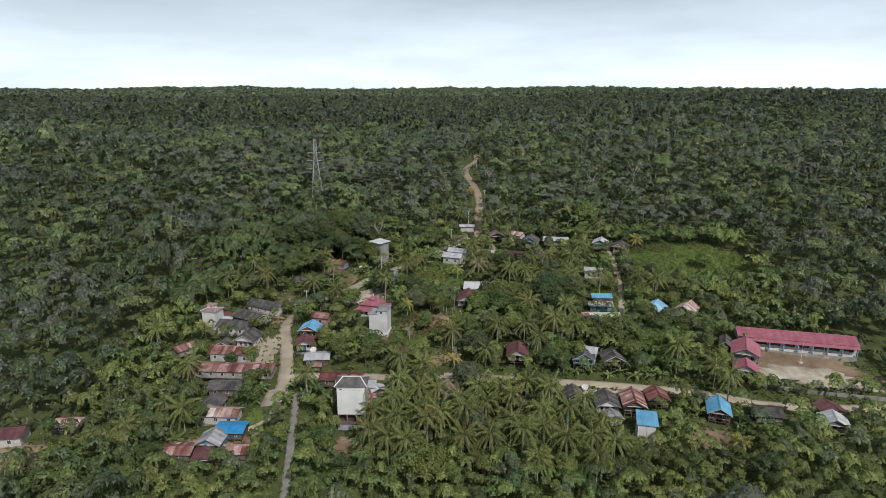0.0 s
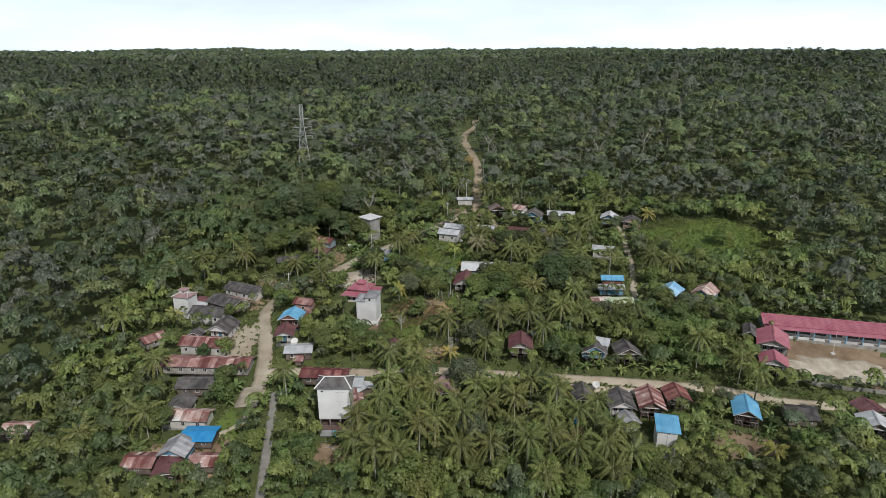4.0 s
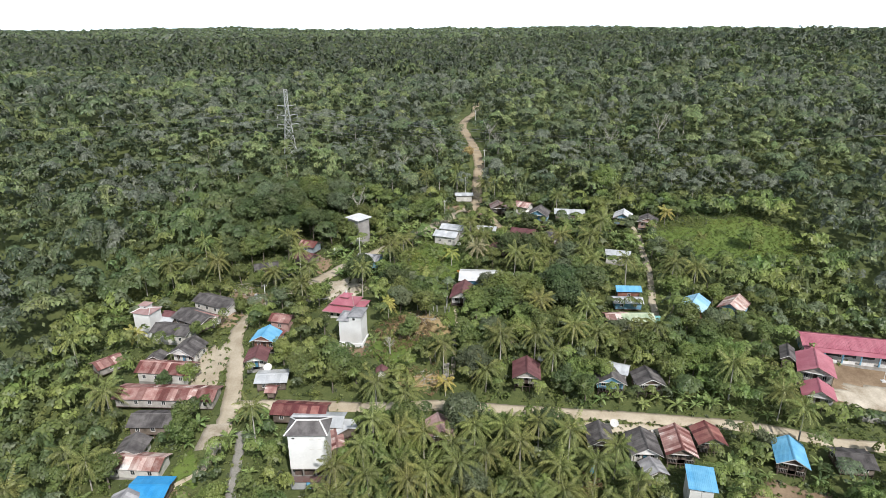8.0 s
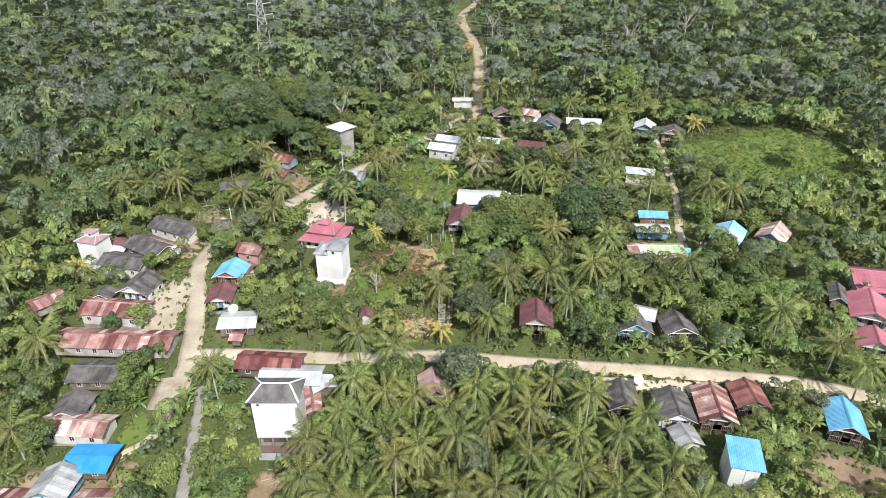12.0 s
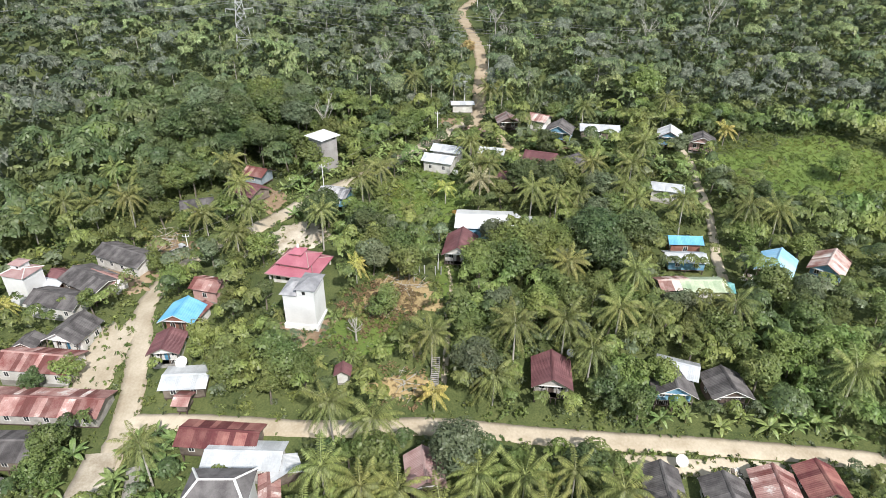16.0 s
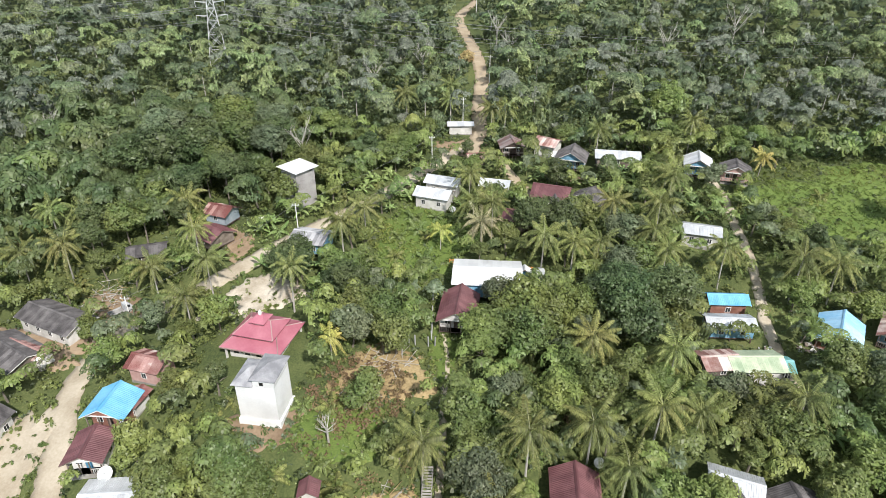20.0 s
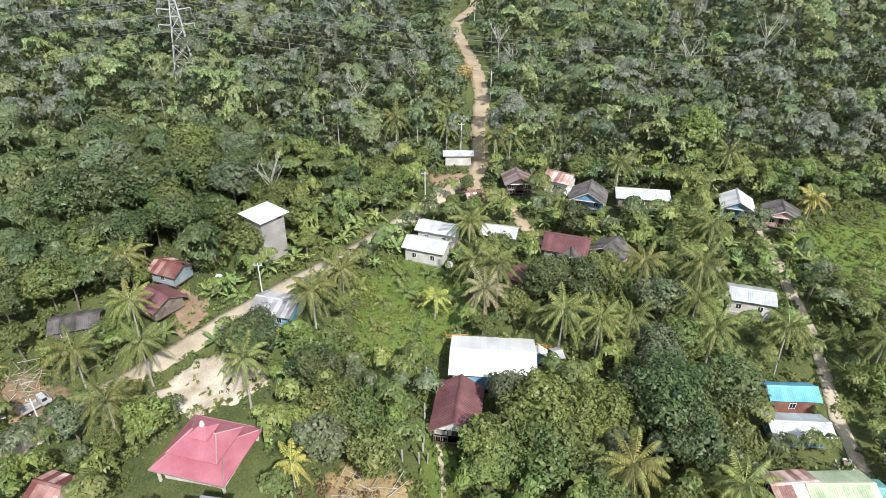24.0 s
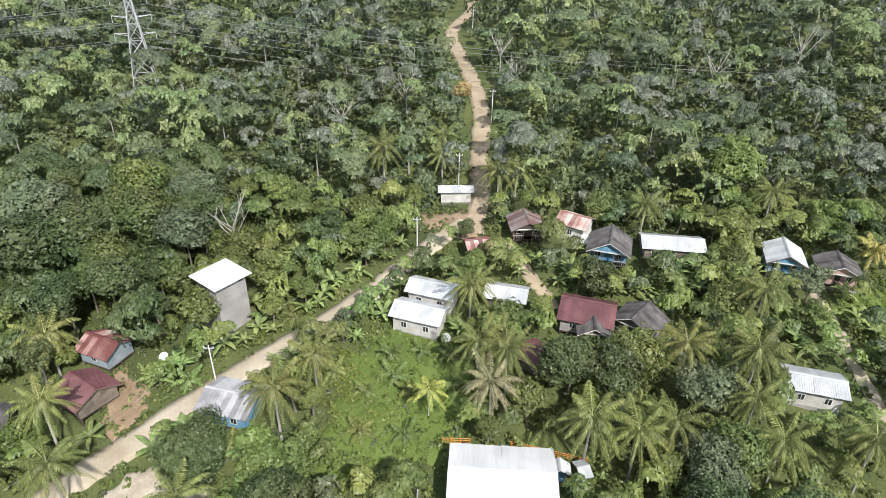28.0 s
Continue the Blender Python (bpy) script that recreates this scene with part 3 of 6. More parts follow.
house("house", -69.8, 196.2, -113, 12.7, 6.0, 2.8, 1.2, "grey", "white", "long house with dark grey sheet roof and white plastered walls")
house("house", -72.4, 187.6, -118, 10.7, 7.0, 2.8, 1.2, "grey", "wood", "long house with dark grey sheet roof and weathered wooden walls")
house("house", -75.6, 181.9, -100, 10.2, 6.0, 2.8, 1.2, "grey", "white", "long house with dark grey sheet roof and white plastered walls")
house("house", -68.1, 173.0, -8, 6.7, 6.5, 3.0, 1.8, "grey", "white", "house with dark grey sheet roof and white plastered walls")
house("house", -75.3, 171.3, -2, 3.2, 4.0, 2.5, 1.0, "grey", "wood", "house with dark grey sheet roof and weathered wooden walls")
house("house", -70.7, 167.0, -94, 12.7, 6.0, 2.8, 1.3, "rust", "white", "long house with rusty red sheet roof and white plastered walls")
house("house", -66.8, 158.8, -90, 22.6, 6.0, 3.0, 1.1, "rust", "greywood", "long house with rusty red sheet roof and grey board walls")
house("house", -87.5, 170.2, 143, 6.0, 5.0, 2.6, 1.0, "rust", "greywood", "house with rusty red sheet roof and grey board walls")
house("house", -49.3, 175.8, -2, 5.5, 6.0, 3.2, 1.6, "blue", "brick", "house with bright blue sheet roof and red brick walls")
house("house", -49.6, 169.6, 8, 5.5, 5.0, 2.6, 1.2, "maroon", "white", "house with maroon sheet roof and white plastered walls")
house("house", -47.5, 184.1, -103, 5.5, 4.5, 2.8, 1.0, "rust", "pinkw", "house with rusty red sheet roof and pinkish walls")
house("shed", -47.1, 177.7, -10, 3.7, 2.6, 2.3, 0.5, "rust", "white", "small shed with rusty red sheet roof and white plastered walls")
house("house", -44.1, 163.4, -83, 6.9, 5.5, 2.8, 0.6, "zinc", "wood", "house with silvery zinc roof and weathered wooden walls", dz=-0.9)
house("shed", -43.0, 159.2, -90, 2.1, 3.0, 2.2, 0.6, "rust", "wood", "small shed with rusty red sheet roof and weathered wooden walls")
house("house", -34.6, 152.3, -92, 11.4, 5.0, 2.8, 1.0, "maroonr", "wood", "long house with weathered maroon roof and weathered wooden walls")
house("house", -30.0, 149.0, -89, 10.5, 5.0, 2.8, 0.8, "zinc", "white", "long house with silvery zinc roof and white plastered walls")
house("house", -4.7, 147.7, 11, 5.9, 5.0, 2.8, 1.5, "pinkgrey", "wood", "house with faded pink roof and weathered wooden walls")
house("house", 14.0, 164.4, -4, 6.7, 5.9, 3.0, 1.7, "maroon", "greywood", "house with maroon sheet roof and grey board walls")
house("house", 32.6, 163.9, -3, 5.5, 6.3, 3.0, 1.8, "grey", "bluew", "house with dark grey sheet roof and sky blue walls")
house("house", 34.2, 167.1, -110, 6.1, 4.5, 2.8, 1.0, "zinc", "white", "house with silvery zinc roof and white plastered walls")
house("house", 41.1, 164.2, 3, 5.5, 6.2, 3.0, 1.6, "grey", "dark", "house with dark grey sheet roof and dark wooden walls")
house("house", 45.3, 203.6, -90, 6.5, 3.6, 2.8, 0.9, "blue", "brick", "house with bright blue sheet roof and red brick walls")
house("house", 43.8, 197.7, -91, 7.6, 4.5, 2.6, 0.8, "zinc", "bluew", "house with silvery zinc roof and sky blue walls")
house("house", 44.1, 188.0, -87, 7.8, 5.0, 2.8, 0.9, "green", "white", "house with pale green striped roof and white plastered walls")
house("house", 38.7, 187.9, -82, 5.5, 4.6, 2.6, 0.8, "rustlt", "wood", "house with faded rusty sheet roof and weathered wooden walls")
house("house", 49.1, 188.2, -94, 1.4, 3.6, 2.5, 0.7, "teal", "white", "house with teal sheet roof and white plastered walls")
house("house", 61.6, 196.9, -31, 8.0, 6.5, 3.0, 1.8, "ltblue", "brick", "house with pale blue sheet roof and red brick walls")
house("house", 72.9, 198.6, -37, 8.0, 6.2, 3.0, 1.8, "rustlt", "bluew", "house with faded rusty sheet roof and sky blue walls")
house("house", -5.2, 239.0, -108, 7.4, 4.6, 2.9, 1.0, "zinc", "white", "house with silvery zinc roof and white plastered walls")
house("house", -7.0, 233.6, -108, 7.5, 5.0, 2.9, 1.1, "zinc", "white", "house with silvery zinc roof and white plastered walls")
house("house", 6.2, 238.7, -103, 6.2, 4.6, 2.7, 0.9, "zinc", "wood", "house with silvery zinc roof and weathered wooden walls")
house("house", 18.1, 234.7, -107, 7.6, 7.0, 3.0, 1.7, "maroon", "greywood", "house with maroon sheet roof and grey board walls")
house("house", 10.5, 225.6, -127, 5.5, 5.0, 2.6, 0.9, "maroon", "wood", "house with maroon sheet roof and weathered wooden walls")
house("house", 25.5, 233.3, -40, 5.5, 6.5, 2.8, 1.7, "grey", "wood", "house with dark grey sheet roof and weathered wooden walls")
house("house", 19.8, 258.8, -121, 5.5, 5.5, 2.8, 1.2, "rustlt", "white", "house with faded rusty sheet roof and white plastered walls")
house("house", 24.6, 251.5, -16, 6.6, 7.0, 3.0, 2.0, "grey", "bluew", "house with dark grey sheet roof and sky blue walls")
house("house", 35.4, 252.5, -96, 10.1, 5.5, 3.0, 1.0, "zinc", "wood", "long house with silvery zinc roof and weathered wooden walls")
house("house", 53.4, 249.4, -16, 6.6, 6.0, 3.2, 1.6, "zinc", "bluew", "house with silvery zinc roof and sky blue walls")
house("house", 61.3, 247.0, -17, 5.5, 6.5, 2.8, 1.6, "grey", "pinkw", "house with dark grey sheet roof and pinkish walls")
house("house", 10.7, 257.6, 6, 5.5, 6.0, 2.8, 1.5, "rustgrey", "dark", "house with brown and grey sheet roof and dark wooden walls")
house("house", -2.1, 269.3, -85, 6.4, 3.2, 2.5, 0.6, "zinc", "white", "house with silvery zinc roof and white plastered walls")
house("house", 1.9, 251.7, -75, 4.1, 4.0, 2.4, 0.8, "rust", "wood", "house with rusty red sheet roof and weathered wooden walls")
house("house", -50.4, 225.2, -110, 5.5, 5.0, 2.8, 1.2, "rust", "bluegrey", "house with rusty red sheet roof and blue grey walls")
house("house", -49.7, 218.0, -121, 5.6, 6.0, 2.6, 1.4, "maroon", "wood", "house with maroon sheet roof and weathered wooden walls")
house("house", -61.1, 213.4, -69, 6.7, 5.0, 2.6, 1.0, "grey", "wood", "house with dark grey sheet roof and weathered wooden walls")
house("house", -29.8, 216.5, -103, 6.7, 6.0, 3.0, 1.0, "greylt", "bluew", "house with silvery zinc roof and sky blue walls")
house("house", 3.9, 206.6, -92, 11.7, 8.5, 3.4, 1.0, "white", "bluew", "long house with bright white sheet roof and sky blue walls")
house("house", -1.0, 197.2, -6, 8.4, 6.0, 3.0, 1.8, "maroon", "whitelap", "house with maroon sheet roof and white board walls")
house("shed", 10.7, 208.4, -3, 1.3, 2.2, 2.6, 0.7, "zinc", "bluew", "small shed with silvery zinc roof and sky blue walls")
house("shed", 13.4, 208.5, -75, 1.0, 2.2, 2.5, 0.4, "zinc", "white", "small shed with silvery zinc roof and white plastered walls")
school = house("school_building", 99.8, 181.1, -101, 32.9, 8.0, 3.4, 1.5, "pink", "school", "long school building with pinkish red sheet roof and white walls")
def veranda(ob, length, wall_x, out):
    """An open veranda along the side of a long building: posts, parapet, lean-to roof and wide dark window bands that
    stand in for its shade.
    """
    h = length / 2 - 0.6
    under(ob, "veranda_roof", prism("veranda_roof", ROOF["pink"], [(wall_x + 0.2, 3.28), (wall_x + out + 0.35, 2.78), (wall_x + out + 0.35, 2.7), (wall_x + 0.2, 3.2)], -h - 0.6, h + 0.6))
    under(ob, "veranda_floor", box("veranda_floor", WALL["concrete"], wall_x, wall_x + out + 0.2, -h, h, -1.2, 0.22))
    n = 8
    for i in range(n + 1):
        y = -h + 2 * h * i / n
        under(ob, "pillar", box("pillar", WALL["bluew"], wall_x + out - 0.12, wall_x + out + 0.12, y - 0.14, y + 0.14, 0.2, 2.8), None, "sky blue pillar")
        if i < n:
            gap = 2 * h / n
            under(ob, "parapet", box("parapet", WALL["school"], wall_x + out - 0.06, wall_x + out + 0.06, y + 0.16, y + gap * 0.72, 0.22, 0.95))
            # dark glass band: the veranda's shade on the wall put into colour
            under(ob, "window_band", box("window_band", GLASS, wall_x + 0.04, wall_x + 0.08, y + 0.5, y + gap - 0.5, 1.25, 2.35))


veranda(school, 32.9, 3.65, 1.6)
house("school_building", 81.7, 172.3, -22, 9.4, 7.5, 3.4, 1.8, "pink", "greywood", "school building with pinkish red sheet roof and grey board walls")
house("school_building", 78.5, 163.9, -20, 5.5, 6.5, 3.2, 1.8, "pink", "greyplank", "school building with pinkish red sheet roof and grey plank walls")
house("school_building", 77.5, 176.9, -22, 6.2, 3.0, 2.6, 1.0, "grey", "wood", "small school building with dark grey sheet roof and weathered wooden walls")
house("house", 64.6, 146.0, -16, 7.3, 5.6, 3.0, 1.6, "blue", "dark", "house with bright blue sheet roof and dark wooden walls")
house("house", 77.1, 146.6, -96, 6.6, 6.0, 2.6, 1.1, "grey", "wood", "house with dark grey sheet roof and weathered wooden walls")
house("house", 95.0, 149.8, 8, 5.5, 6.0, 2.8, 1.3, "maroon", "wood", "house with maroon sheet roof and weathered wooden walls")
house("house", 92.6, 143.9, -17, 5.5, 6.5, 2.8, 1.6, "zinc", "greywood", "house with silvery zinc roof and grey board walls")
house("house", 27.5, 147.1, -3, 6.1, 5.0, 2.8, 1.5, "grey", "wood", "house with dark grey sheet roof and weathered wooden walls")
house("house", 35.9, 145.9, -1, 6.6, 5.8, 2.8, 1.6, "grey", "white", "house with dark grey sheet roof and white plastered walls")
house("house", 43.0, 147.0, -5, 8.0, 5.8, 2.8, 1.6, "rust", "wood", "house with rusty red sheet roof and weathered wooden walls")
house("house", 49.8, 149.5, 0, 5.5, 5.5, 2.8, 1.5, "maroonr", "wood", "house with weathered maroon roof and weathered wooden walls")
house("house", -65.8, 151.3, -87, 10.4, 6.0, 2.8, 1.2, "grey", "wood", "long house with dark grey sheet roof and weathered wooden walls")
house("house", -67.4, 143.5, 4, 5.5, 5.5, 2.6, 1.4, "grey", "white", "house with dark grey sheet roof and white plastered walls")
house("house", -64.2, 139.5, -92, 11.0, 5.0, 2.6, 1.1, "rustlt", "white", "long house with faded rusty sheet roof and white plastered walls")
house("house", -58.4, 132.9, -88, 7.1, 5.5, 2.6, 0.5, "bluedeep", "wood", "house with deep blue tarpaulin roof and weathered wooden walls")
house("house", -61.4, 128.1, -0, 5.5, 6.0, 2.7, 1.6, "greylt", "bluew", "house with pale grey sheet roof and sky blue walls")
house("house", -67.6, 125.0, -89, 6.3, 5.0, 2.5, 0.9, "rust", "wood", "house with rusty red sheet roof and weathered wooden walls")
house("house", -61.3, 123.5, 13, 5.5, 5.0, 2.5, 1.1, "maroon", "wood", "house with maroon sheet roof and weathered wooden walls")
house("house", -54.2, 125.6, -87, 5.7, 4.5, 2.5, 0.9, "rust", "wood", "house with rusty red sheet roof and weathered wooden walls")
house("house", -111.4, 128.8, -76, 5.5, 6.0, 2.6, 1.2, "maroon", "white", "house with maroon sheet roof and white plastered walls")
house("house", -100.5, 134.5, -87, 6.9, 5.0, 2.5, 1.0, "rustlt", "wood", "house with faded rusty sheet roof and weathered wooden walls")
house("house", 46.2, 222.4, -105, 7.1, 5.0, 2.8, 0.8, "zinc", "white", "house with silvery zinc roof and white plastered walls")
house("house", 36.6, 140.6, 10, 3.8, 4.2, 2.4, 1.0, "greylt", "white", "house with pale grey sheet roof and white plastered walls")
house("shed", -69.7, 188.3, -113, 8.2, 3.0, 2.5, 0.7, "rust", "white", "small shed with rusty red sheet roof and white plastered walls")
house("shed", -80.9, 187.7, -97, 5.0, 3.0, 2.4, 0.5, "zinc", "brick", "small shed with silvery zinc roof and red brick walls")
house("house", -80.8, 190.4, -107, 3.1, 3.2, 2.5, 0.8, "maroon", "wood", "house with maroon sheet roof and weathered wooden walls")
house("shed", -25.5, 144.9, 17, 7.3, 2.6, 2.4, 0.6, "rust", "wood", "small shed with rusty red sheet roof and weathered wooden walls")
house("house", -24.1, 147.7, 28, 3.1, 4.0, 2.4, 0.7, "zinc", "wood", "house with silvery zinc roof and weathered wooden walls")
house("house", 18.5, 232.0, -7, 5.5, 4.5, 2.8, 1.2, "grey", "wood", "house with dark grey sheet roof and weathered wooden walls")
house("shed", -18.9, 164.3, 5, 2.0, 2.4, 2.2, 0.8, "maroon", "white", "small shed with maroon sheet roof and white plastered walls")


def hip(name, mat, w, d, rise, ridge=0.35, thick=0.08):
    """A hip roof of w by d, its eaves at z 0, with a ridge along x."""
    a, b, r = w / 2, d / 2, max(0.02, w / 2 - d / 2 * (1 - ridge))
    v = [(-a, -b, 0), (a, -b, 0), (a, b, 0), (-a, b, 0), (-r, 0, rise), (r, 0, rise)]
    v += [(x, y, z - thick) for x, y, z in v]
    me = bpy.data.meshes.new(name)
    me.from_pydata(v, [], [(0, 1, 5, 4), (1, 2, 5), (2, 3, 4, 5), (3, 0, 4), (7, 6, 10, 11), (8, 7, 11), (9, 8, 11, 10), (6, 9, 10), (0, 6, 7, 1), (1, 7, 8, 2), (2, 8, 9, 3), (3, 9, 6, 0)])
    me.materials.append(mat)
    return me, r


def hip_caps(ob, mat, w, d, rise, r, z, size=0.16):
    a, b = w / 2, d / 2
    for p, q in (((-a, -b, 0), (-r, 0, rise)), ((a, -b, 0), (r, 0, rise)), ((a, b, 0), (r, 0, rise)), ((-a, b, 0), (-r, 0, rise)), ((-r, 0, rise), (r, 0, rise))):
        if (Vector(p) - Vector(q)).length > 0.1:
            under(ob, "hip_cap", bar("hip_cap", mat, p, q, size, 4), pose(0, 0, z))


def tower(name, x, y, yaw, w, d, h, wall, label, dz=0.0, foot=-1.5):
    z0 = float(ground_z(x, y)) + dz
    ob = empty(name, pose(x, y, z0, 0, 0, yaw), label, "tower", "swiftlet towers")
    t = 0.14
    front = box("wall", WALL[wall], -w / 2, w / 2, -t / 2, t / 2, foot, h)
    sidew = box("wall", WALL[wall], -t / 2, t / 2, -d / 2 + t, d / 2 - t, foot, h)
    under(ob, "wall", front, pose(0, -d / 2 + t / 2, 0))
    under(ob, "wall", front, pose(0, d / 2 - t / 2, 0))
    under(ob, "wall", sidew, pose(-w / 2 + t / 2, 0, 0))
    under(ob, "wall", sidew, pose(w / 2 - t / 2, 0, 0))
    FOOT.append((x, y, math.cos(radians(yaw)), math.sin(radians(yaw)), w / 2 + 0.4, d / 2 + 0.4, h))
    return ob


def vent(ob, x, z, y, w=0.5, hh=0.28):
    under(ob, "entry_hole", box("entry_hole", DARK, x - w / 2, x + w / 2, y - 0.02, y + 0.02, z - hh / 2, z + hh / 2))


def white_tower():
    w, d, h = 7.0, 4.8, 9.6
    x, y = -29.0, 138.8
    ob = tower("swiftlet_tower", x, y, 3, w, d, h, "paint", "white windowless swiftlet tower with grey hip roof on pillars", dz=1.0, foot=2.0)
    under(ob, "ceiling_slab", box("ceiling_slab", WALL["paint"], -w / 2, w / 2, -d / 2, d / 2, h, h + 0.1))
    me, r = hip("roof", ROOF["grey"], w + 1.1, d + 1.0, 1.4)
    under(ob, "roof", me, pose(0, 0, h + 0.2), "grey sheet hip roof with white hip caps")
    hip_caps(ob, TRIM, w + 1.1, d + 1.0, 1.4, r, h + 0.24)
    vent(ob, -w / 2 + 1.0, h - 0.7, -d / 2 - 0.01)
    line = WALL["white"]
    for k in range(2):
        for i in range(2):
            under(ob, "vent_slot", box("vent_slot", line, -0.4, 0.4, -0.02, 0.02, 0, 0.07), pose(w * 0.12 + i * 1.4, -d / 2 - 0.015, h - 1.0 - k * 2.2))
    under(ob, "floor_slab", box("floor_slab", WALL["concrete"], -w / 2 + 0.05, w / 2 - 0.05, -d / 2 + 0.05, d / 2 - 0.05, 1.82, 2.0))
    under(ob, "ground_slab", box("ground_slab", WALL["concrete"], -w / 2 - 0.3, w / 2 + 0.3, -d / 2 - 0.3, d / 2 + 0.3, -2.2, -0.75))
    # added dark panel, its colour stands in for shade in the open storey
    under(ob, "back_wall", box("back_wall", WALL["dark"], -w / 2 + 0.3, w / 2 - 0.3, -d / 2 + 1.6, -d / 2 + 1.7, -0.75, 1.82))
    for sx in (-w / 2 + 0.2, -w / 6, w / 6, w / 2 - 0.2):
        for sy in (-d / 2 + 0.2, d / 2 - 0.2):
            under(ob, "pillar", box("pillar", WALL["concrete"], sx - 0.13, sx + 0.13, sy - 0.13, sy + 0.13, -0.75, 1.82))
    sheds = empty("lean_to", ob.matrix_world @ pose(0, -d / 2 - 1.3, -0.6), "small corrugated lean-to at a white tower", "shed")
    under(sheds, "wall", box("lean_to_wall", ROOF["zinc"], -w / 2 + 0.2, -0.5, -0.1, 0.0, -1.0, 0.8))
    under(sheds, "wall", box("lean_to_wall", WALL["wood"], 0.4, w / 2 - 0.2, -0.1, 0.0, -1.0, 0.8))
    under(sheds, "door", box("blue_door", ROOF["blue"], -0.4, 0.3, -0.14, -0.04, -0.9, 0.78), None, "sky blue door")
    under(sheds, "roof", box("lean_to_roof", ROOF["rustgrey"], -w / 2 + 0.3, w / 2 - 0.6, -0.4, 1.2, 0.9, 0.95))


def pink_tower():
    w, d, h = 5.6, 5.0, 7.6
    ob = tower("swiftlet_tower", -27.6, 176.9, -6, w, d, h, "paint", "white swiftlet tower with grey stepped roof beside a pink roofed hall", dz=-0.9)
    under(ob, "plinth", box("plinth", WALL["paint"], -w / 2 - 0.25, w / 2 + 0.25, -d / 2 - 0.25, d / 2 + 0.25, -1.5, 1.6))
    under(ob, "footing", box("footing", WALL["concrete"], -w / 2 - 0.6, w / 2 + 0.6, -d / 2 - 0.6, d / 2 + 0.6, -1.6, 0.2))
    me, r = hip("lower_roof", ROOF["greylt"], 3.1, d + 0.7, 0.9)
    under(ob, "lower_roof", me, pose(-w / 2 + 1.1, 0, h + 0.05), "grey hip roof")
    under(ob, "cabin", box("cabin", WALL["paint"], -0.2, w / 2, -d / 2, d / 2, h - 0.05, h + 1.2))
    me, r = hip("upper_roof", ROOF["greylt"], w / 2 + 0.9, d + 0.7, 0.9)
    under(ob, "upper_roof", me, pose(w / 4 - 0.1, 0, h + 1.25), "grey hip roof")
    vent(ob, 1.0, h + 0.45, -d / 2 - 0.015, 0.55, 0.55)


def left_tower():
    w, d, h = 4.9, 4.5, 6.9
    ob = tower("swiftlet_tower", -84.4, 185.6, -12, w, d, h, "paint", "white swiftlet tower with pink cap roof among palms", dz=-0.4)
    me, r = hip("roof", ROOF["pinkgrey"], w + 0.7, d + 0.7, 0.7)
    under(ob, "roof", me, pose(0, 0, h + 0.08))
    hip_caps(ob, TRIM, w + 0.7, d + 0.7, 0.7, r, h + 0.1, 0.1)
    under(ob, "cabin", box("cabin", WALL["paint"], -1.5, 0.7, -0.6, 1.5, h + 0.15, h + 1.6))
    me, r = hip("cabin_roof", ROOF["pinkgrey"], 2.8, 2.7, 0.55)
    under(ob, "cabin_roof", me, pose(-0.4, 0.45, h + 1.65))
    vent(ob, 0.1, h + 1.1, -0.62, 0.5, 0.35)


def grey_tower():
    w, d, h = 5.0, 4.6, 8.1
    x, y = -36.0, 233.4
    ob = empty("swiftlet_tower", pose(x, y, float(ground_z(x, y)), 0, 0, 55), "raw grey concrete swiftlet tower with white sheet roof", "tower", "swiftlet towers")
    under(ob, "core", box("core", WALL["concrete"], -w / 2 + 0.03, w / 2 - 0.03, -d / 2 + 0.03, d / 2 - 0.03, -2, h))
    fr, sd = box("course", WALL["board"], -w / 2, w / 2, -0.08, 0.08, 0, 0.574), box("course", WALL["board"], -0.08, 0.08, -d / 2 + 0.16, d / 2 - 0.16, 0, 0.574)
    for i in range(15):
        z = -0.4 + i * 0.575
        for m, me in ((pose(0, -d / 2 + 0.08, z), fr), (pose(0, d / 2 - 0.08, z), fr), (pose(-w / 2 + 0.08, 0, z), sd), (pose(w / 2 - 0.08, 0, z), sd)):
            under(ob, "course", me, m)
    sheet = sheet_mesh("roof_sheet", ROOF["white"], 0.92, d + 1.6)
    for i in range(7):
        under(ob, "roof_sheet", sheet, pose(-w / 2 - 0.62 + i * 0.92, -d / 2 - 0.8, h + 0.25, 2.5, 0, 0))
    vent(ob, w / 2 - 0.9, h - 0.35, -d / 2 - 0.02, 0.8, 0.3)
    FOOT.append((x, y, math.cos(radians(55)), math.sin(radians(55)), w / 2 + 0.8, d / 2 + 0.8, h))


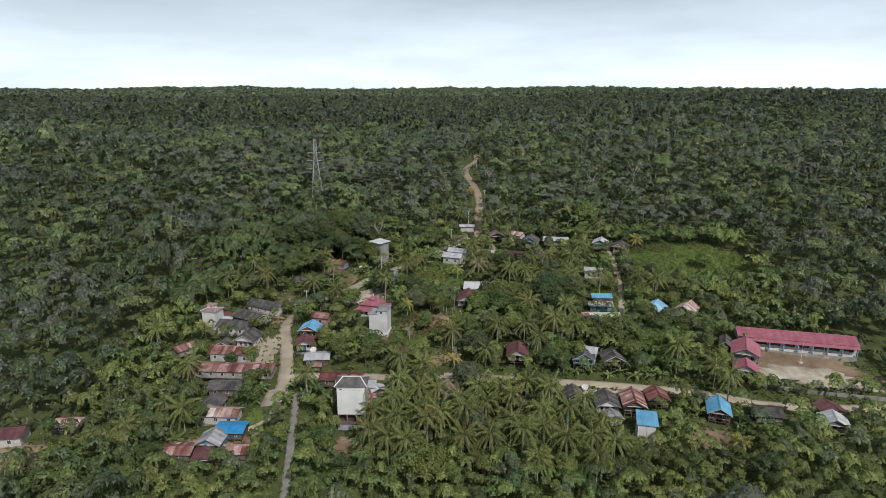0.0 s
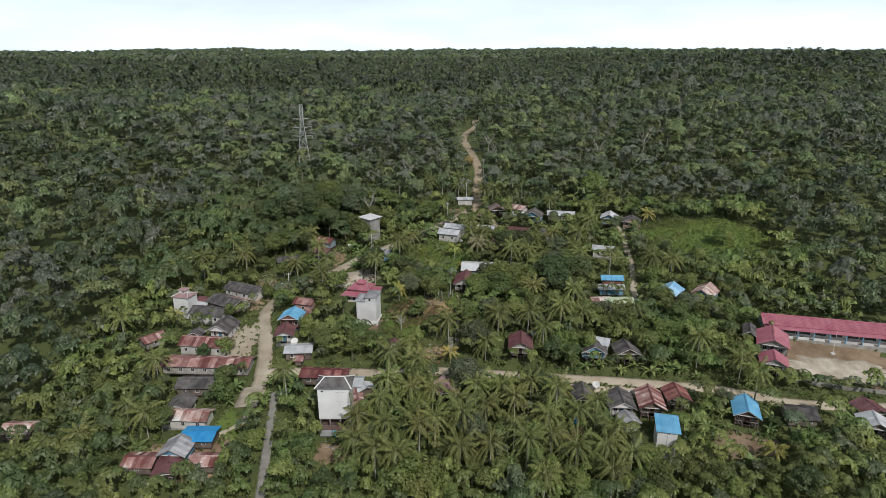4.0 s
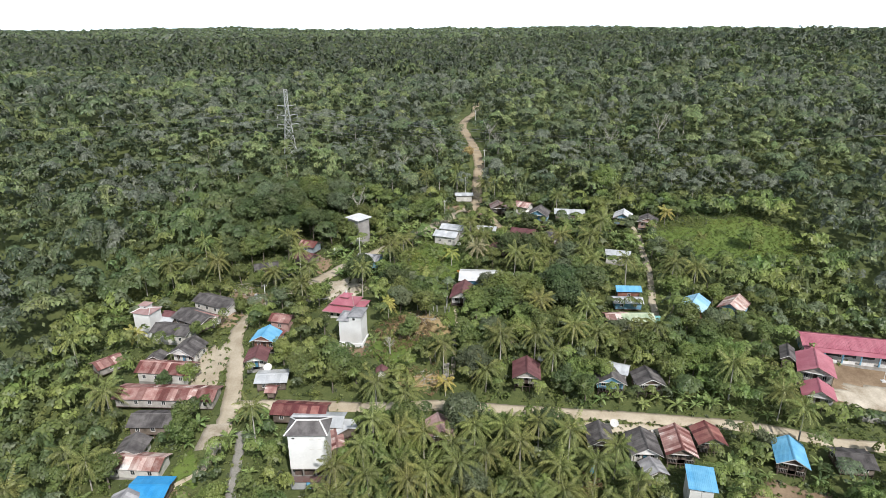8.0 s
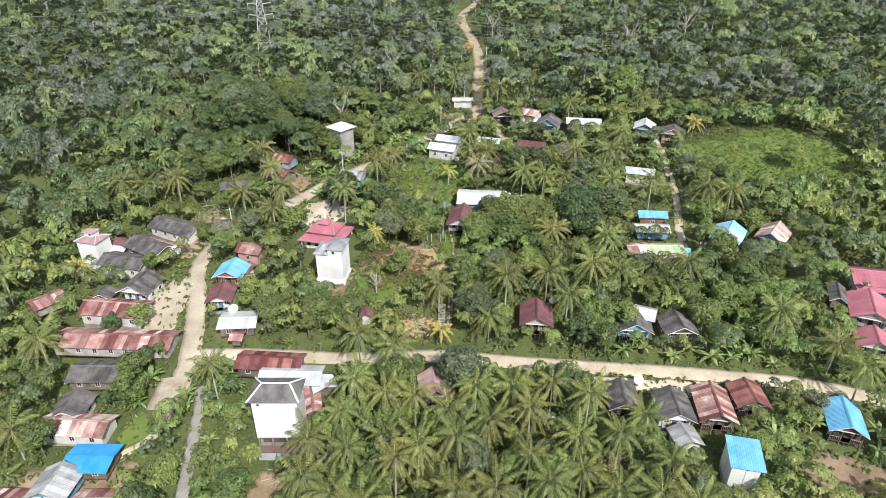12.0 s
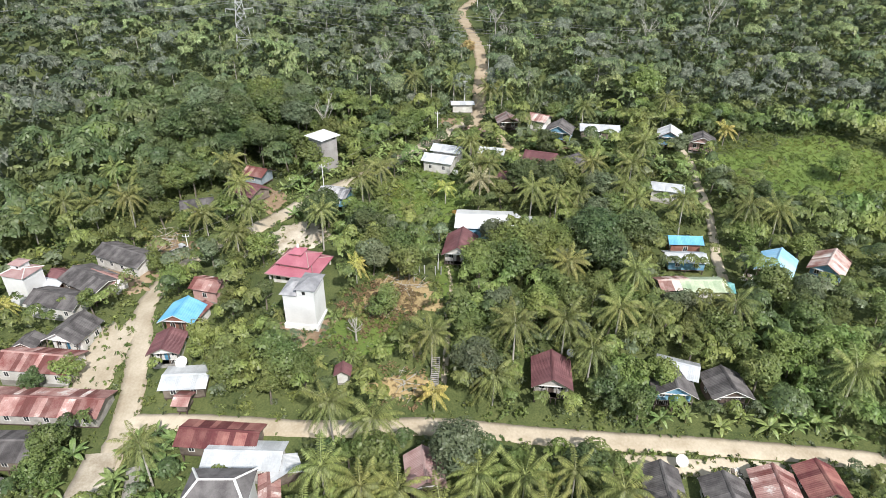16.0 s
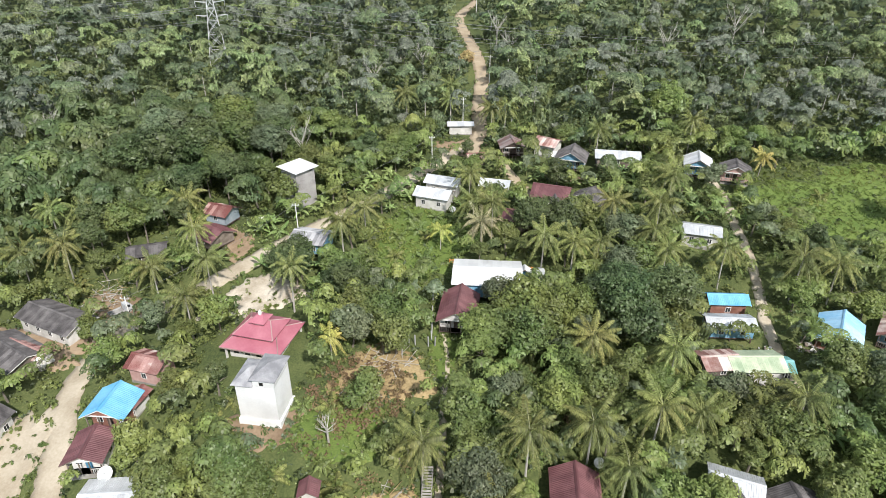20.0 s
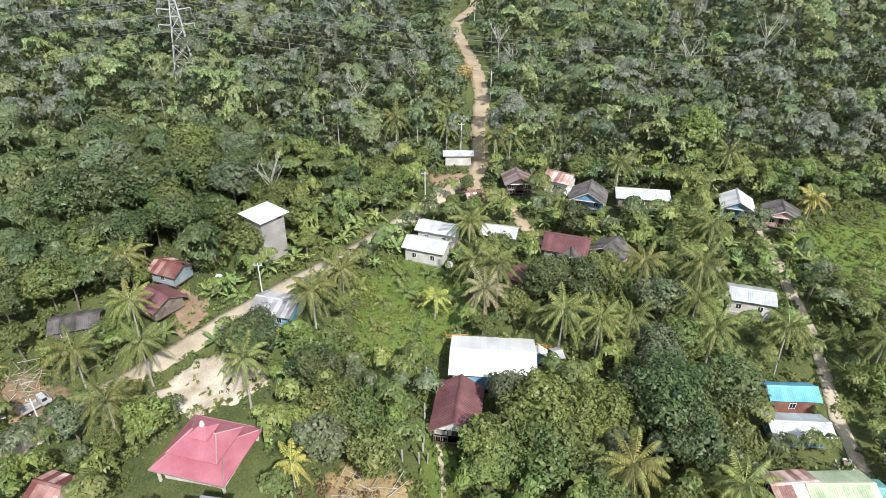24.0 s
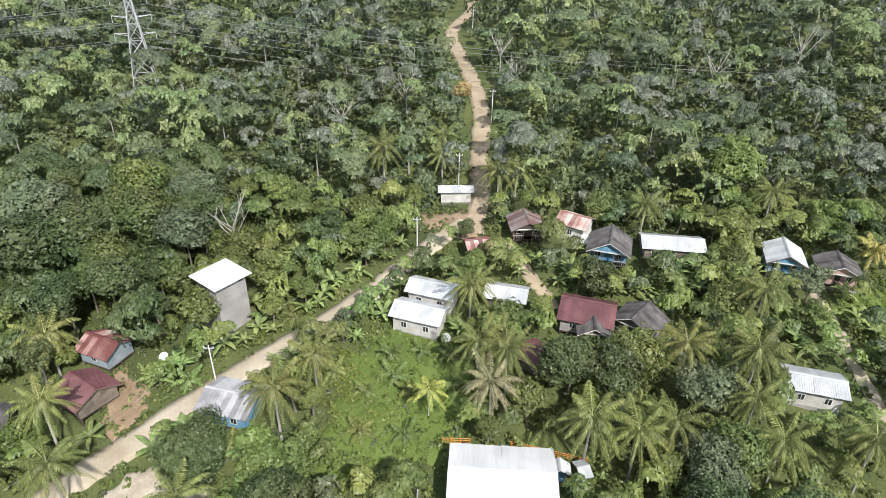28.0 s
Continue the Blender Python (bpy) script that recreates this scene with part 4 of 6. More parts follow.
def blue_tower():
    w, d, h = 3.9, 5.0, 7.4
    ob = tower("swiftlet_tower", 43.0, 134.6, -10, w, d, h, "greyplank", "pale grey swiftlet tower with slanted blue roof", dz=-1.2)
    panel = box("panel", WALL["paint"], -0.96, 0.96, -0.03, 0.03, 0, h * 0.62)
    for sx in (-1.02, 1.02):
        under(ob, "panel", panel, pose(sx, -d / 2 - 0.02, h * 0.36))
    sp = box("panel", WALL["paint"], -0.03, 0.03, -1.25, 1.25, 0, h * 0.62)
    for sy in (-1.35, 1.35):
        under(ob, "panel", sp, pose(-w / 2 - 0.02, sy, h * 0.36))
    vent(ob, 0.3, h - 0.35, -d / 2 - 0.06, 0.4, 0.2)
    sheet = sheet_mesh("roof_sheet", ROOF["blue"], 1.0, d + 1.0)
    for i in range(5):
        under(ob, "roof_sheet", sheet, pose(-w / 2 - 0.4 + i * 1.0, -d / 2 - 0.5, h + 0.15, 7, 0, 0))
    under(ob, "wall_top", prism("wall_top", WALL["greyplank"], [(-w / 2, h), (w / 2, h), (w / 2, h + 0.12), (-w / 2, h + 0.12)], -d / 2 + 0.02, d / 2))


def pink_hall():
    x, y = -31.9, 190.4
    ob = empty("prayer_hall", pose(x, y, float(ground_z(x, y)) - 0.8, 0, 0, -12) @ Matrix.Diagonal((0.88, 1.0, 0.95, 1)), "small hall with a tiered pinkish red hip roof and white finial", "hall")
    under(ob, "wall", box("hall_wall", WALL["white"], -4.6, 4.6, -3.6, 3.6, -1.2, 2.9))
    wf = box("window", GLASS, -0.5, 0.5, -0.02, 0.02, 0, 1.1)
    for i in range(4):
        under(ob, "window", wf, pose(-3.3 + i * 2.2, -3.62, 1.1))
    for sx in (-5.0, 5.0):
        for sy in (-4.0, 4.0):
            under(ob, "pillar", box("pillar", WALL["white"], sx - 0.15, sx + 0.15, sy - 0.15, sy + 0.15, -1.2, 2.8))
    me, r = hip("lower_roof", ROOF["pink"], 11.4, 9.4, 1.7)
    under(ob, "lower_roof", me, pose(0, 0, 2.8))
    hip_caps(ob, ROOF["pinkgrey"], 11.4, 9.4, 1.7, r, 2.83, 0.1)
    for sy in (-4.72, 4.72):
        under(ob, "fascia", box("fascia", ROOF["pinkgrey"], -5.75, 5.75, sy - 0.04, sy + 0.04, 2.62, 2.84))
    under(ob, "tier_wall", box("tier_wall", WALL["pinkw"], -3.2, 3.2, -2.5, 2.5, 3.4, 4.5))
    me, r2 = hip("middle_roof", ROOF["pink"], 7.8, 6.2, 1.5)
    under(ob, "middle_roof", me, pose(0, 0, 4.4))
    hip_caps(ob, ROOF["pinkgrey"], 7.8, 6.2, 1.5, r2, 4.43, 0.09)
    under(ob, "lantern_wall", box("lantern_wall", WALL["pinkw"], -1.0, 1.0, -1.0, 1.0, 5.2, 6.1))
    me, r3 = hip("lantern_roof", ROOF["pink"], 3.0, 3.0, 0.8)
    under(ob, "lantern_roof", me, pose(0, 0, 6.05))
    fin = bpy.data.meshes.new("finial")
    bmf = bmesh.new()
    bmesh.ops.create_uvsphere(bmf, u_segments=10, v_segments=8, radius=0.34)
    for v in bmf.verts:
        v.co.z *= 1.2 + (0.7 if v.co.z > 0.2 else 0)
    bmf.to_mesh(fin)
    bmf.free()
    fin.materials.append(TRIM)
    under(ob, "finial", fin, pose(0, 0, 7.05), "white onion finial")
    FOOT.append((x, y, math.cos(radians(-12)), math.sin(radians(-12)), 6.0, 8.0, 6))


white_tower()
pink_tower()
left_tower()
grey_tower()
blue_tower()
pink_hall()

# ---- plants ----
def leaf_cards(rng, p, n, size, aspect=0.55, droop=0.25):
    """One pointed leaf tuft at each point p, facing n."""
    t = rng.normal(size=p.shape)
    t -= n * (t * n).sum(1, keepdims=True)
    t /= np.linalg.norm(t, axis=1, keepdims=True) + 1e-9
    b = np.cross(n, t)
    s = size * rng.uniform(0.65, 1.35, (len(p), 1))
    tip = p + t * s - (0, 0, 1) * s * droop
    v = np.stack([p - t * s * 0.7 - b * s * aspect, p - t * s * 0.7 + b * s * aspect + n * s * 0.2, tip], 1)
    return v.reshape(-1, 3)


def quads(n):
    return np.arange(4 * n).reshape(n, 4)


def crown_lobes(rng, radius, tall, lobes, fat=1.0):
    """Centres and radii of the uneven lobes of a crown."""
    ang = rng.uniform(0, math.tau, lobes)
    rad = radius * 0.58 * np.sqrt(rng.uniform(0.05, 1, lobes))
    c = np.stack([rad * np.cos(ang), rad * np.sin(ang), tall * rng.uniform(-0.28, 0.42, lobes)], 1)
    c[0] = (0, 0, tall * 0.4)
    return c, fat * radius * rng.uniform(0.34, 0.6, lobes)


def unit(v):
    return v / (np.linalg.norm(v, axis=1, keepdims=True) + 1e-9)


def crown(seed, radius, tall, count, size, lobes=8, flat=0.75, low=-0.35, core=False, fat=1.0):
    """Leaves gathered in clumps on the skins of several lobes, with inner foliage behind them (core): centre of the crown at the origin."""
    rng = np.random.default_rng(seed)
    c, r = crown_lobes(rng, radius, tall, lobes, fat)
    k = max(7, count // 22)
    pick = rng.choice(lobes, k, p=r ** 2 / (r ** 2).sum())
    n = unit(rng.normal(size=(k, 3)))
    n[:, 2] = np.where(n[:, 2] < low, -n[:, 2], n[:, 2])
    mid = c[pick] + n * r[pick, None] * (1, 1, flat) * rng.uniform(0.74, 1.0, (k, 1))
    wide = r[pick] * rng.uniform(0.24, 0.44, k)
    own = rng.integers(k, size=count)
    m = unit(unit(rng.normal(size=(count, 3))) + 0.8 * n[own])
    p = mid[own] + m * wide[own, None] * (1, 1, 0.8) * rng.uniform(0.6, 1.08, (count, 1))
    up = unit(m + (0, 0, 0.5) + rng.normal(size=m.shape) * 0.3)
    v = leaf_cards(rng, p, up, size)
    if core:
        tri = (ICO[None] * (r[:, None, None] * 0.8) * (1, 1, flat) * rng.uniform(0.82, 1.1, (lobes, len(ICO), 1)) + c[:, None]).reshape(-1, 3, 3)
        q = tri.mean(1)
        inner = ((((q[:, None] - c[None]) / (r[None, :, None] * 0.74 * np.array((1, 1, flat)))) ** 2).sum(-1) < 1).any(1)
        v = np.concatenate([v, tri[~inner & (q[:, 2] > -0.45 * tall)].reshape(-1, 3)])
    return v


def ball_faces():
    b = bmesh.new()
    bmesh.ops.create_icosphere(b, subdivisions=3, radius=1.0)
    out = np.array([tuple(v.co) for f in b.faces for v in f.verts])
    b.free()
    return out


ICO = ball_faces()


def trunk(name, mat, height, r, lean=0.0, seed=0, limbs=4):
    rng = random.Random(seed)
    v, f, k = [], [], 6

    def limb(a, b, r0, r1, steps=4, sway=0.0):
        base = len(v)
        for i in range(steps + 1):
            u = i / steps
            cx, cy, cz = (a[j] + (b[j] - a[j]) * u for j in range(3))
            cx += sway * math.sin(u * 3.0)
            q = r0 + (r1 - r0) * u
            v.extend((cx + q * math.cos(math.tau * s / k), cy + q * math.sin(math.tau * s / k), cz) for s in range(k))
        for i in range(steps):
            for s in range(k):
                o = base + i * k
                f.append((o + s, o + (s + 1) % k, o + k + (s + 1) % k, o + k + s))

    limb((0, 0, -1.0), (lean, lean * 0.4, height), r * 1.3, r * 0.5, 6, lean * 0.3)
    for i in range(limbs):
        a = rng.uniform(0, math.tau)
        z = height * rng.uniform(0.5, 0.85)
        q = height * rng.uniform(0.18, 0.3)
        u = z / height
        limb((lean * u, lean * 0.4 * u, z), (lean * u + q * math.cos(a), lean * 0.4 * u + q * math.sin(a), z + q * rng.uniform(0.5, 1.0)), r * 0.45, r * 0.12, 3)
    return mesh_of(name, v, f, mat)


def frond(rng, length, rise, bend, pairs=32, leaflet=0.92, wide=0.055):
    """A feather leaf: a drooping midrib with hanging leaflets on both sides, along +x."""
    u = np.linspace(0, 1, 7)
    def line(q):
        return np.stack([length * q * (1 - 0.12 * q), 0 * q, length * (rise * q - bend * q * q)], -1)
    rib = line(u)
    w = 0.05 * (1 - u * 0.8)
    v = [np.stack([rib[:-1] + np.stack([0 * w, w, 0 * w], -1)[:-1], rib[:-1] - np.stack([0 * w, w, 0 * w], -1)[:-1], rib[1:] - np.stack([0 * w, w, 0 * w], -1)[1:], rib[1:] + np.stack([0 * w, w, 0 * w], -1)[1:]], 1).reshape(-1, 3)]
    q = np.linspace(0.16, 0.985, pairs)
    base, along = line(q), line(q + 0.03) - line(q)
    along /= np.linalg.norm(along, axis=1, keepdims=True)
    size = leaflet * np.sin(np.pi * (0.12 + 0.82 * q)) ** 0.7 * rng.uniform(0.85, 1.15, pairs)
    for sgn in (1, -1):
        out = np.stack([0.55 * along[:, 0], np.full(pairs, 0.62 * sgn), along[:, 2] * 0.55 - 0.62 - 0.5 * rng.random(pairs)], -1)
        out /= np.linalg.norm(out, axis=1, keepdims=True)
        tip = base + out * size[:, None]
        mid = base + out * size[:, None] * 0.5 + (0, 0, 0.06)
        a = along * wide
        v.append(np.stack([base, mid - a, tip, mid + a], 1).reshape(-1, 3))
    return np.concatenate(v)


def turn_z(v, a):
    c, s = math.cos(a), math.sin(a)
    return np.stack([v[:, 0] * c - v[:, 1] * s, v[:, 0] * s + v[:, 1] * c, v[:, 2]], -1)


def palm_crown(seed, length=4.3, count=27):
    rng = np.random.default_rng(seed)
    out = []
    for i in range(count):
        u = i / (count - 1)
        rise = 1.35 - 1.75 * u + rng.uniform(-0.1, 0.1)
        bend = 0.5 + 0.35 * math.sin(math.pi * min(1, u * 1.1)) + rng.uniform(-0.05, 0.1)
        f = frond(rng, length * rng.uniform(0.85, 1.1) * (0.8 if u < 0.15 else 1), rise, bend)
        out.append(turn_z(f, i * 2.399963 + rng.uniform(-0.2, 0.2)))
    return np.concatenate(out)


def banana_crown(seed):
    rng = np.random.default_rng(seed)
    out = []
    for i in range(9):
        L, wd = rng.uniform(1.5, 2.3), 0.3
        rise, bend = rng.uniform(0.5, 1.3), rng.uniform(0.5, 0.95)
        u = np.linspace(0, 1, 5)
        line = np.stack([L * u, 0 * u, L * (rise * u - bend * u * u)], -1)
        w = wd * np.sin(np.pi * (0.1 + 0.85 * u))
        side = np.stack([0 * w, w, -0.25 * w], -1)
        other = np.stack([0 * w, -w, -0.25 * w], -1)
        v = [np.stack([line[:-1], line[1:], line[1:] + s[1:], line[:-1] + s[:-1]], 1).reshape(-1, 3) for s in (side, other)]
        out.append(turn_z(np.concatenate(v), i * 2.4 + rng.uniform(-0.3, 0.3)))
    return np.concatenate(out)


def card_mesh(name, v, mat):
    return mesh_of(name, v, quads(len(v) // 4), mat)


def leaf_mesh(name, v, mat):
    return mesh_of(name, v, np.arange(len(v)).reshape(-1, 3), mat)


def blocked(x, y, tall, pad=0.0, line=0.0):
    """Whether a plant of that height and reach would stand on a road or house, or hide a house from the open side to the south."""
    for pts, half in ROADS:
        dx, dy = pts[:, 0] - x, pts[:, 1] - y
        if (np.hypot(dx, dy) < half + pad + line).any():
            return True
        if half > 1.2 and tall > 2.6 and ((np.abs(dx) < pad) & (dy > 0) & (dy < half + (tall - 2.0) * 1.1)).any():
            return True
    for hx, hy, c, s, w, l, h in FOOT:
        dx, dy = x - hx, y - hy
        u, v = c * dx + s * dy, -s * dx + c * dy
        if abs(u) < w + pad and abs(v) < l + pad:
            return True
        front = max(0.0, tall - 3.2) * 0.9
        if dy < 0 and abs(dx) < w + l * 0.3 + pad and -dy < (l * abs(c) + w * abs(s)) + front:
            return True
    for cx, cy, rx, ry, c, s, shrubs in CLEARINGS:
        dx, dy = x - cx, y - cy
        u, v = c * dx + s * dy, -s * dx + c * dy
        if (u / (rx + pad)) ** 2 + (v / (ry + pad)) ** 2 < 1 and not (shrubs and tall < 2.4):
            return True
        if tall > 2.6 and dy < 0 and abs(dx) < rx * 0.8 and -dy < ry + (tall - 2.0) * 0.7:
            return True
    return False


PLANTED = []


def apart_from(x, y, gap):
    return all((x - a) ** 2 + (y - b) ** 2 > gap * gap for a, b in PLANTED)


# coconut palms
palm_meshes = [card_mesh("palm_crown", palm_crown(s, 4.2 + 0.25 * (s % 3)), PALM_LEAF) for s in range(5)]
pale_mesh = card_mesh("palm_crown", palm_crown(21, 4.8, 26), PALM_PALE)
yellow_mesh = card_mesh("palm_crown", palm_crown(22, 3.2, 16), PALM_YELLOW)
palm_trunks = [trunk("trunk", PALEBARK, 1.0, 0.028, 0.10 * (s - 1), s, 0) for s in range(3)]


def palm(x, y, height, crown_me, label, group, size=1.0):
    rng = random.Random(int(x * 13 + y * 7))
    z = float(ground_z(x, y))
    ob = empty("coconut_palm", pose(x, y, z, 0, 0, rng.uniform(0, 360)), label, "palm", group)
    k = rng.randrange(3)
    under(ob, "trunk", palm_trunks[k], Matrix.Diagonal((height * 0.8, height * 0.8, height, 1)))
    lean = 0.10 * (k - 1) * height * 0.8
    under(ob, "crown", crown_me, pose(lean, lean * 0.4, height) @ Matrix.Scale(size * rng.uniform(0.88, 1.12), 4))
    PLANTED.append((x, y))


rng = np.random.default_rng(3)
n_palm = 0
for x, y in [(15.4, 120.8), (28.9, 121.3), (-12.8, 122.8), (-68.2, 123.5), (-18.2, 125.2), (-81.6, 127.6), (31.4, 132.1), (-58.5, 132.7), (-6.4, 133.1), (-71.1, 134.5), (23.9, 135.1), (-76.9, 137.2), (4.9, 138.0), (-12.3, 141.6), (-7.5, 141.6), (-18.1, 144.3), (-42.8, 146.4), (69.2, 150.9), (-12.1, 151.8), (-77.8, 153.0), (0.7, 153.3), (-18.0, 153.6), (67.4, 158.6), (4.5, 160.2), (45.3, 160.2), (58.9, 162.5), (19.6, 165.3), (-5.4, 166.8), (8.2, 167.7), (16.3, 169.9), (-96.2, 171.4)]:
    if not blocked(x, y, 4.2, 0.4):
        palm(x, y, rng.uniform(6.5, 9.5), palm_meshes[n_palm % 5], "tall coconut palm with drooping green fronds", "coconut palms")
        n_palm += 1
for x, y in [(24.6, 172.6), (30.8, 173.7), (45.7, 175.3), (30.3, 183.8), (18.9, 185.5), (-44.9, 191.9), (-29.6, 198.9), (-63.3, 202.7), (-55.2, 203.4), (-44.9, 204.0), (-95.2, 204.4), (46.8, 204.5), (65.1, 206.6), (-87.6, 207.6), (-82.8, 207.8), (58.5, 208.2), (-74.3, 208.5), (19.0, 208.8), (46.3, 208.8), (-45.1, 209.2), (36.0, 209.9), (13.7, 210.9), (-50.3, 211.1), (3.3, 211.2), (24.7, 212.3), (-23.0, 212.4), (34.7, 215.5), (-42.0, 216.1), (-82.1, 218.1), (-75.6, 219.0), (-34.2, 219.0), (5.4, 220.1)]:
    if not blocked(x, y, 4.2, 0.4):
        palm(x, y, rng.uniform(6.5, 9.5), palm_meshes[n_palm % 5], "tall coconut palm with drooping green fronds", "coconut palms")
        n_palm += 1
for x, y in [(-19.4, 220.2), (47.7, 220.2), (37.0, 221.2), (-55.8, 222.2), (28.4, 222.7), (1.5, 223.2), (-16.6, 225.7), (-13.3, 229.2), (42.7, 233.7), (0.5, 234.6), (63.2, 239.2), (70.7, 240.4), (2.7, 253.8), (31.8, 257.1), (53.8, 259.4), (-6.3, 260.5), (5.5, 264.3), (9.4, 267.4), (-16.2, 271.7), (-4.6, 273.6), (-5.5, 278.6)]:
    if not blocked(x, y, 4.2, 0.4):
        palm(x, y, rng.uniform(6.5, 9.5), palm_meshes[n_palm % 5], "tall coconut palm with drooping green fronds", "coconut palms")
        n_palm += 1
for x, y in [(-4.1, 159.3), (-20.2, 186.4), (-83.7, 178.2), (64.8, 131.1), (10.2, 228.9), (2.9, 258.1), (67.5, 249.3), (-5.2, 216.9)]:
    if not blocked(x, y, 2.0, 0.1):
        palm(x, y, rng.uniform(4, 5), yellow_mesh, "young coconut palm with yellow fronds", "yellow palms")
for _ in range(400):
    x, y = rng.uniform(-24, 36), rng.uniform(126, 146)
    if n_palm < 92 and not blocked(x, y, 7.0, 1.5) and apart_from(x, y, 5.0):
        palm(x, y, rng.uniform(6, 9), palm_meshes[n_palm % 5], "tall coconut palm with drooping green fronds", "coconut palms")
        n_palm += 1
palm(3.3, 216.2, 7.0, pale_mesh, "coconut palm with pale dry hanging fronds", "coconut palms")



# young palms without a trunk yet
young_meshes = [card_mesh("fronds", palm_crown(40 + s, 3.0, 13), m) for s, m in enumerate((BANANA_LEAF, PALM_LEAF, BANANA_LEAF))]


def young_palms():
    r = np.random.default_rng(77)
    done = 0
    spots = ((-10, 226, 9, 9), (-28, 214, 10, 8), (-16, 240, 12, 8), (20, 220, 18, 10), (40, 214, 14, 14), (20, 186, 20, 10), (-20, 170, 14, 8), (0, 138, 40, 12), (-80, 160, 14, 18), (60, 170, 16, 10), (62, 232, 12, 10), (-80, 212, 16, 6))
    for _ in range(3000):
        ax, ay, sx, sy = spots[int(r.integers(len(spots)))]
        x, y = r.normal(ax, sx * 0.7), r.normal(ay, sy * 0.7)
        if done >= 130 or blocked(x, y, 2.3, 0.7) or not apart_from(x, y, 2.4):
            continue
        ob = empty("young_palm", pose(x, y, float(ground_z(x, y)), 0, 0, r.uniform(0, 360)), "young palm with arching light green fronds", "palm", "young palms")
        under(ob, "stem", young_stem)
        under(ob, "fronds", young_meshes[done % 3], pose(0, 0, 0.7) @ Matrix.Scale(r.uniform(0.6, 0.95), 4))
        PLANTED.append((x, y))
        done += 1


young_stem = trunk("stem", BARK, 0.8, 0.14, 0.0, 3, 0)
young_palms()

# broadleaf trees that stand by themselves
NEAR = [[leaf_mesh("crown", crown(100 + 10 * k + s, 3.6, 4.6, 2300, 0.21, 11 + s, core=True), LEAF[k]) for s in range(3)] for k in range(4)]
BIG = [[leaf_mesh("crown", crown(160 + 10 * k + s, 5.0, 6.2, 4000, 0.22, 14 + s, core=True), LEAF[k]) for s in range(2)] for k in range(4)]
tree_trunks = [trunk("trunk", BARK, 6.0, 0.16, 0.3 * s, 50 + s, 5) for s in range(3)]
LEAF_WORD = ("dark green", "green", "light green", "grey green")


def tree(x, y, height, size, kind, variant, group="village trees", label=None):
    ob = empty("tree", pose(x, y, float(ground_z(x, y)), 0, 0, (x * 37 + y * 11) % 360), label or f"broadleaf tree with a {LEAF_WORD[kind]} leafy crown", "tree", group)
    th = height - 1.8 * size
    under(ob, "trunk", tree_trunks[variant], Matrix.Diagonal((1, 1, max(0.4, th / 6.0), 1)))
    big = size > 1.08
    under(ob, "crown", BIG[kind][variant % 2] if big else NEAR[kind][variant], pose(0.3 * variant * 0.8, 0, max(1.6, th)) @ Matrix.Scale(size / 1.39 if big else size, 4))
    PLANTED.append((x, y))


for row, (x, y, h, s, k) in enumerate([(-10.1, 119.8, 8.7, 1.6, 2), (-45.6, 130.6, 4.3, 0.75, 2), (1.4, 132.9, 6.9, 1.1, 3), (-68.0, 135.1, 6.5, 0.9, 1), (-10.7, 140.7, 5.7, 1.0, 2), (0.1, 148.6, 8.1, 1.2, 3), (22.1, 161.2, 4.5, 0.9, 0), (-36.7, 163.3, 5.9, 1.1, 1), (-69.9, 163.3, 4.0, 0.6, 0), (1.8, 164.1, 7.1, 1.2, 3), (-27.6, 164.3, 6.1, 1.2, 1), (-64.2, 164.8, 4.2, 0.7, 2), (30.9, 164.8, 5.5, 0.9, 2), (56.4, 165.0, 5.9, 1.1, 1), (25.9, 165.2, 5.7, 1.0, 2), (-43.0, 168.7, 5.7, 1.0, 2), (53.1, 169.6, 7.1, 1.2, 2), (61.2, 172.5, 7.1, 1.2, 2)]):
    tree(x, y, h, s, k, row % 3)
for row, (x, y, h, s, k) in enumerate([(7.1, 173.7, 5.7, 1.0, 1), (41.8, 174.1, 6.9, 1.1, 1), (0.9, 174.3, 5.7, 1.0, 1), (12.8, 177.4, 5.9, 1.1, 2), (-14.1, 177.7, 5.5, 0.9, 1), (59.5, 178.2, 7.1, 1.2, 1), (19.4, 178.8, 5.9, 1.1, 1), (37.8, 180.8, 4.5, 0.9, 3), (-74.7, 181.0, 3.5, 0.3, 2), (56.5, 186.4, 7.1, 1.2, 1), (10.6, 188.1, 8.2, 1.3, 1), (-10.5, 188.7, 6.7, 1.0, 1), (3.7, 189.3, 6.9, 1.1, 1), (2.2, 190.0, 6.7, 1.0, 2), (-17.8, 190.1, 6.7, 1.0, 3), (27.0, 190.8, 7.2, 1.3, 0), (-61.3, 192.0, 4.2, 0.7, 2), (33.9, 193.3, 5.7, 1.0, 1)]):
    tree(x, y, h, s, k, row % 3)
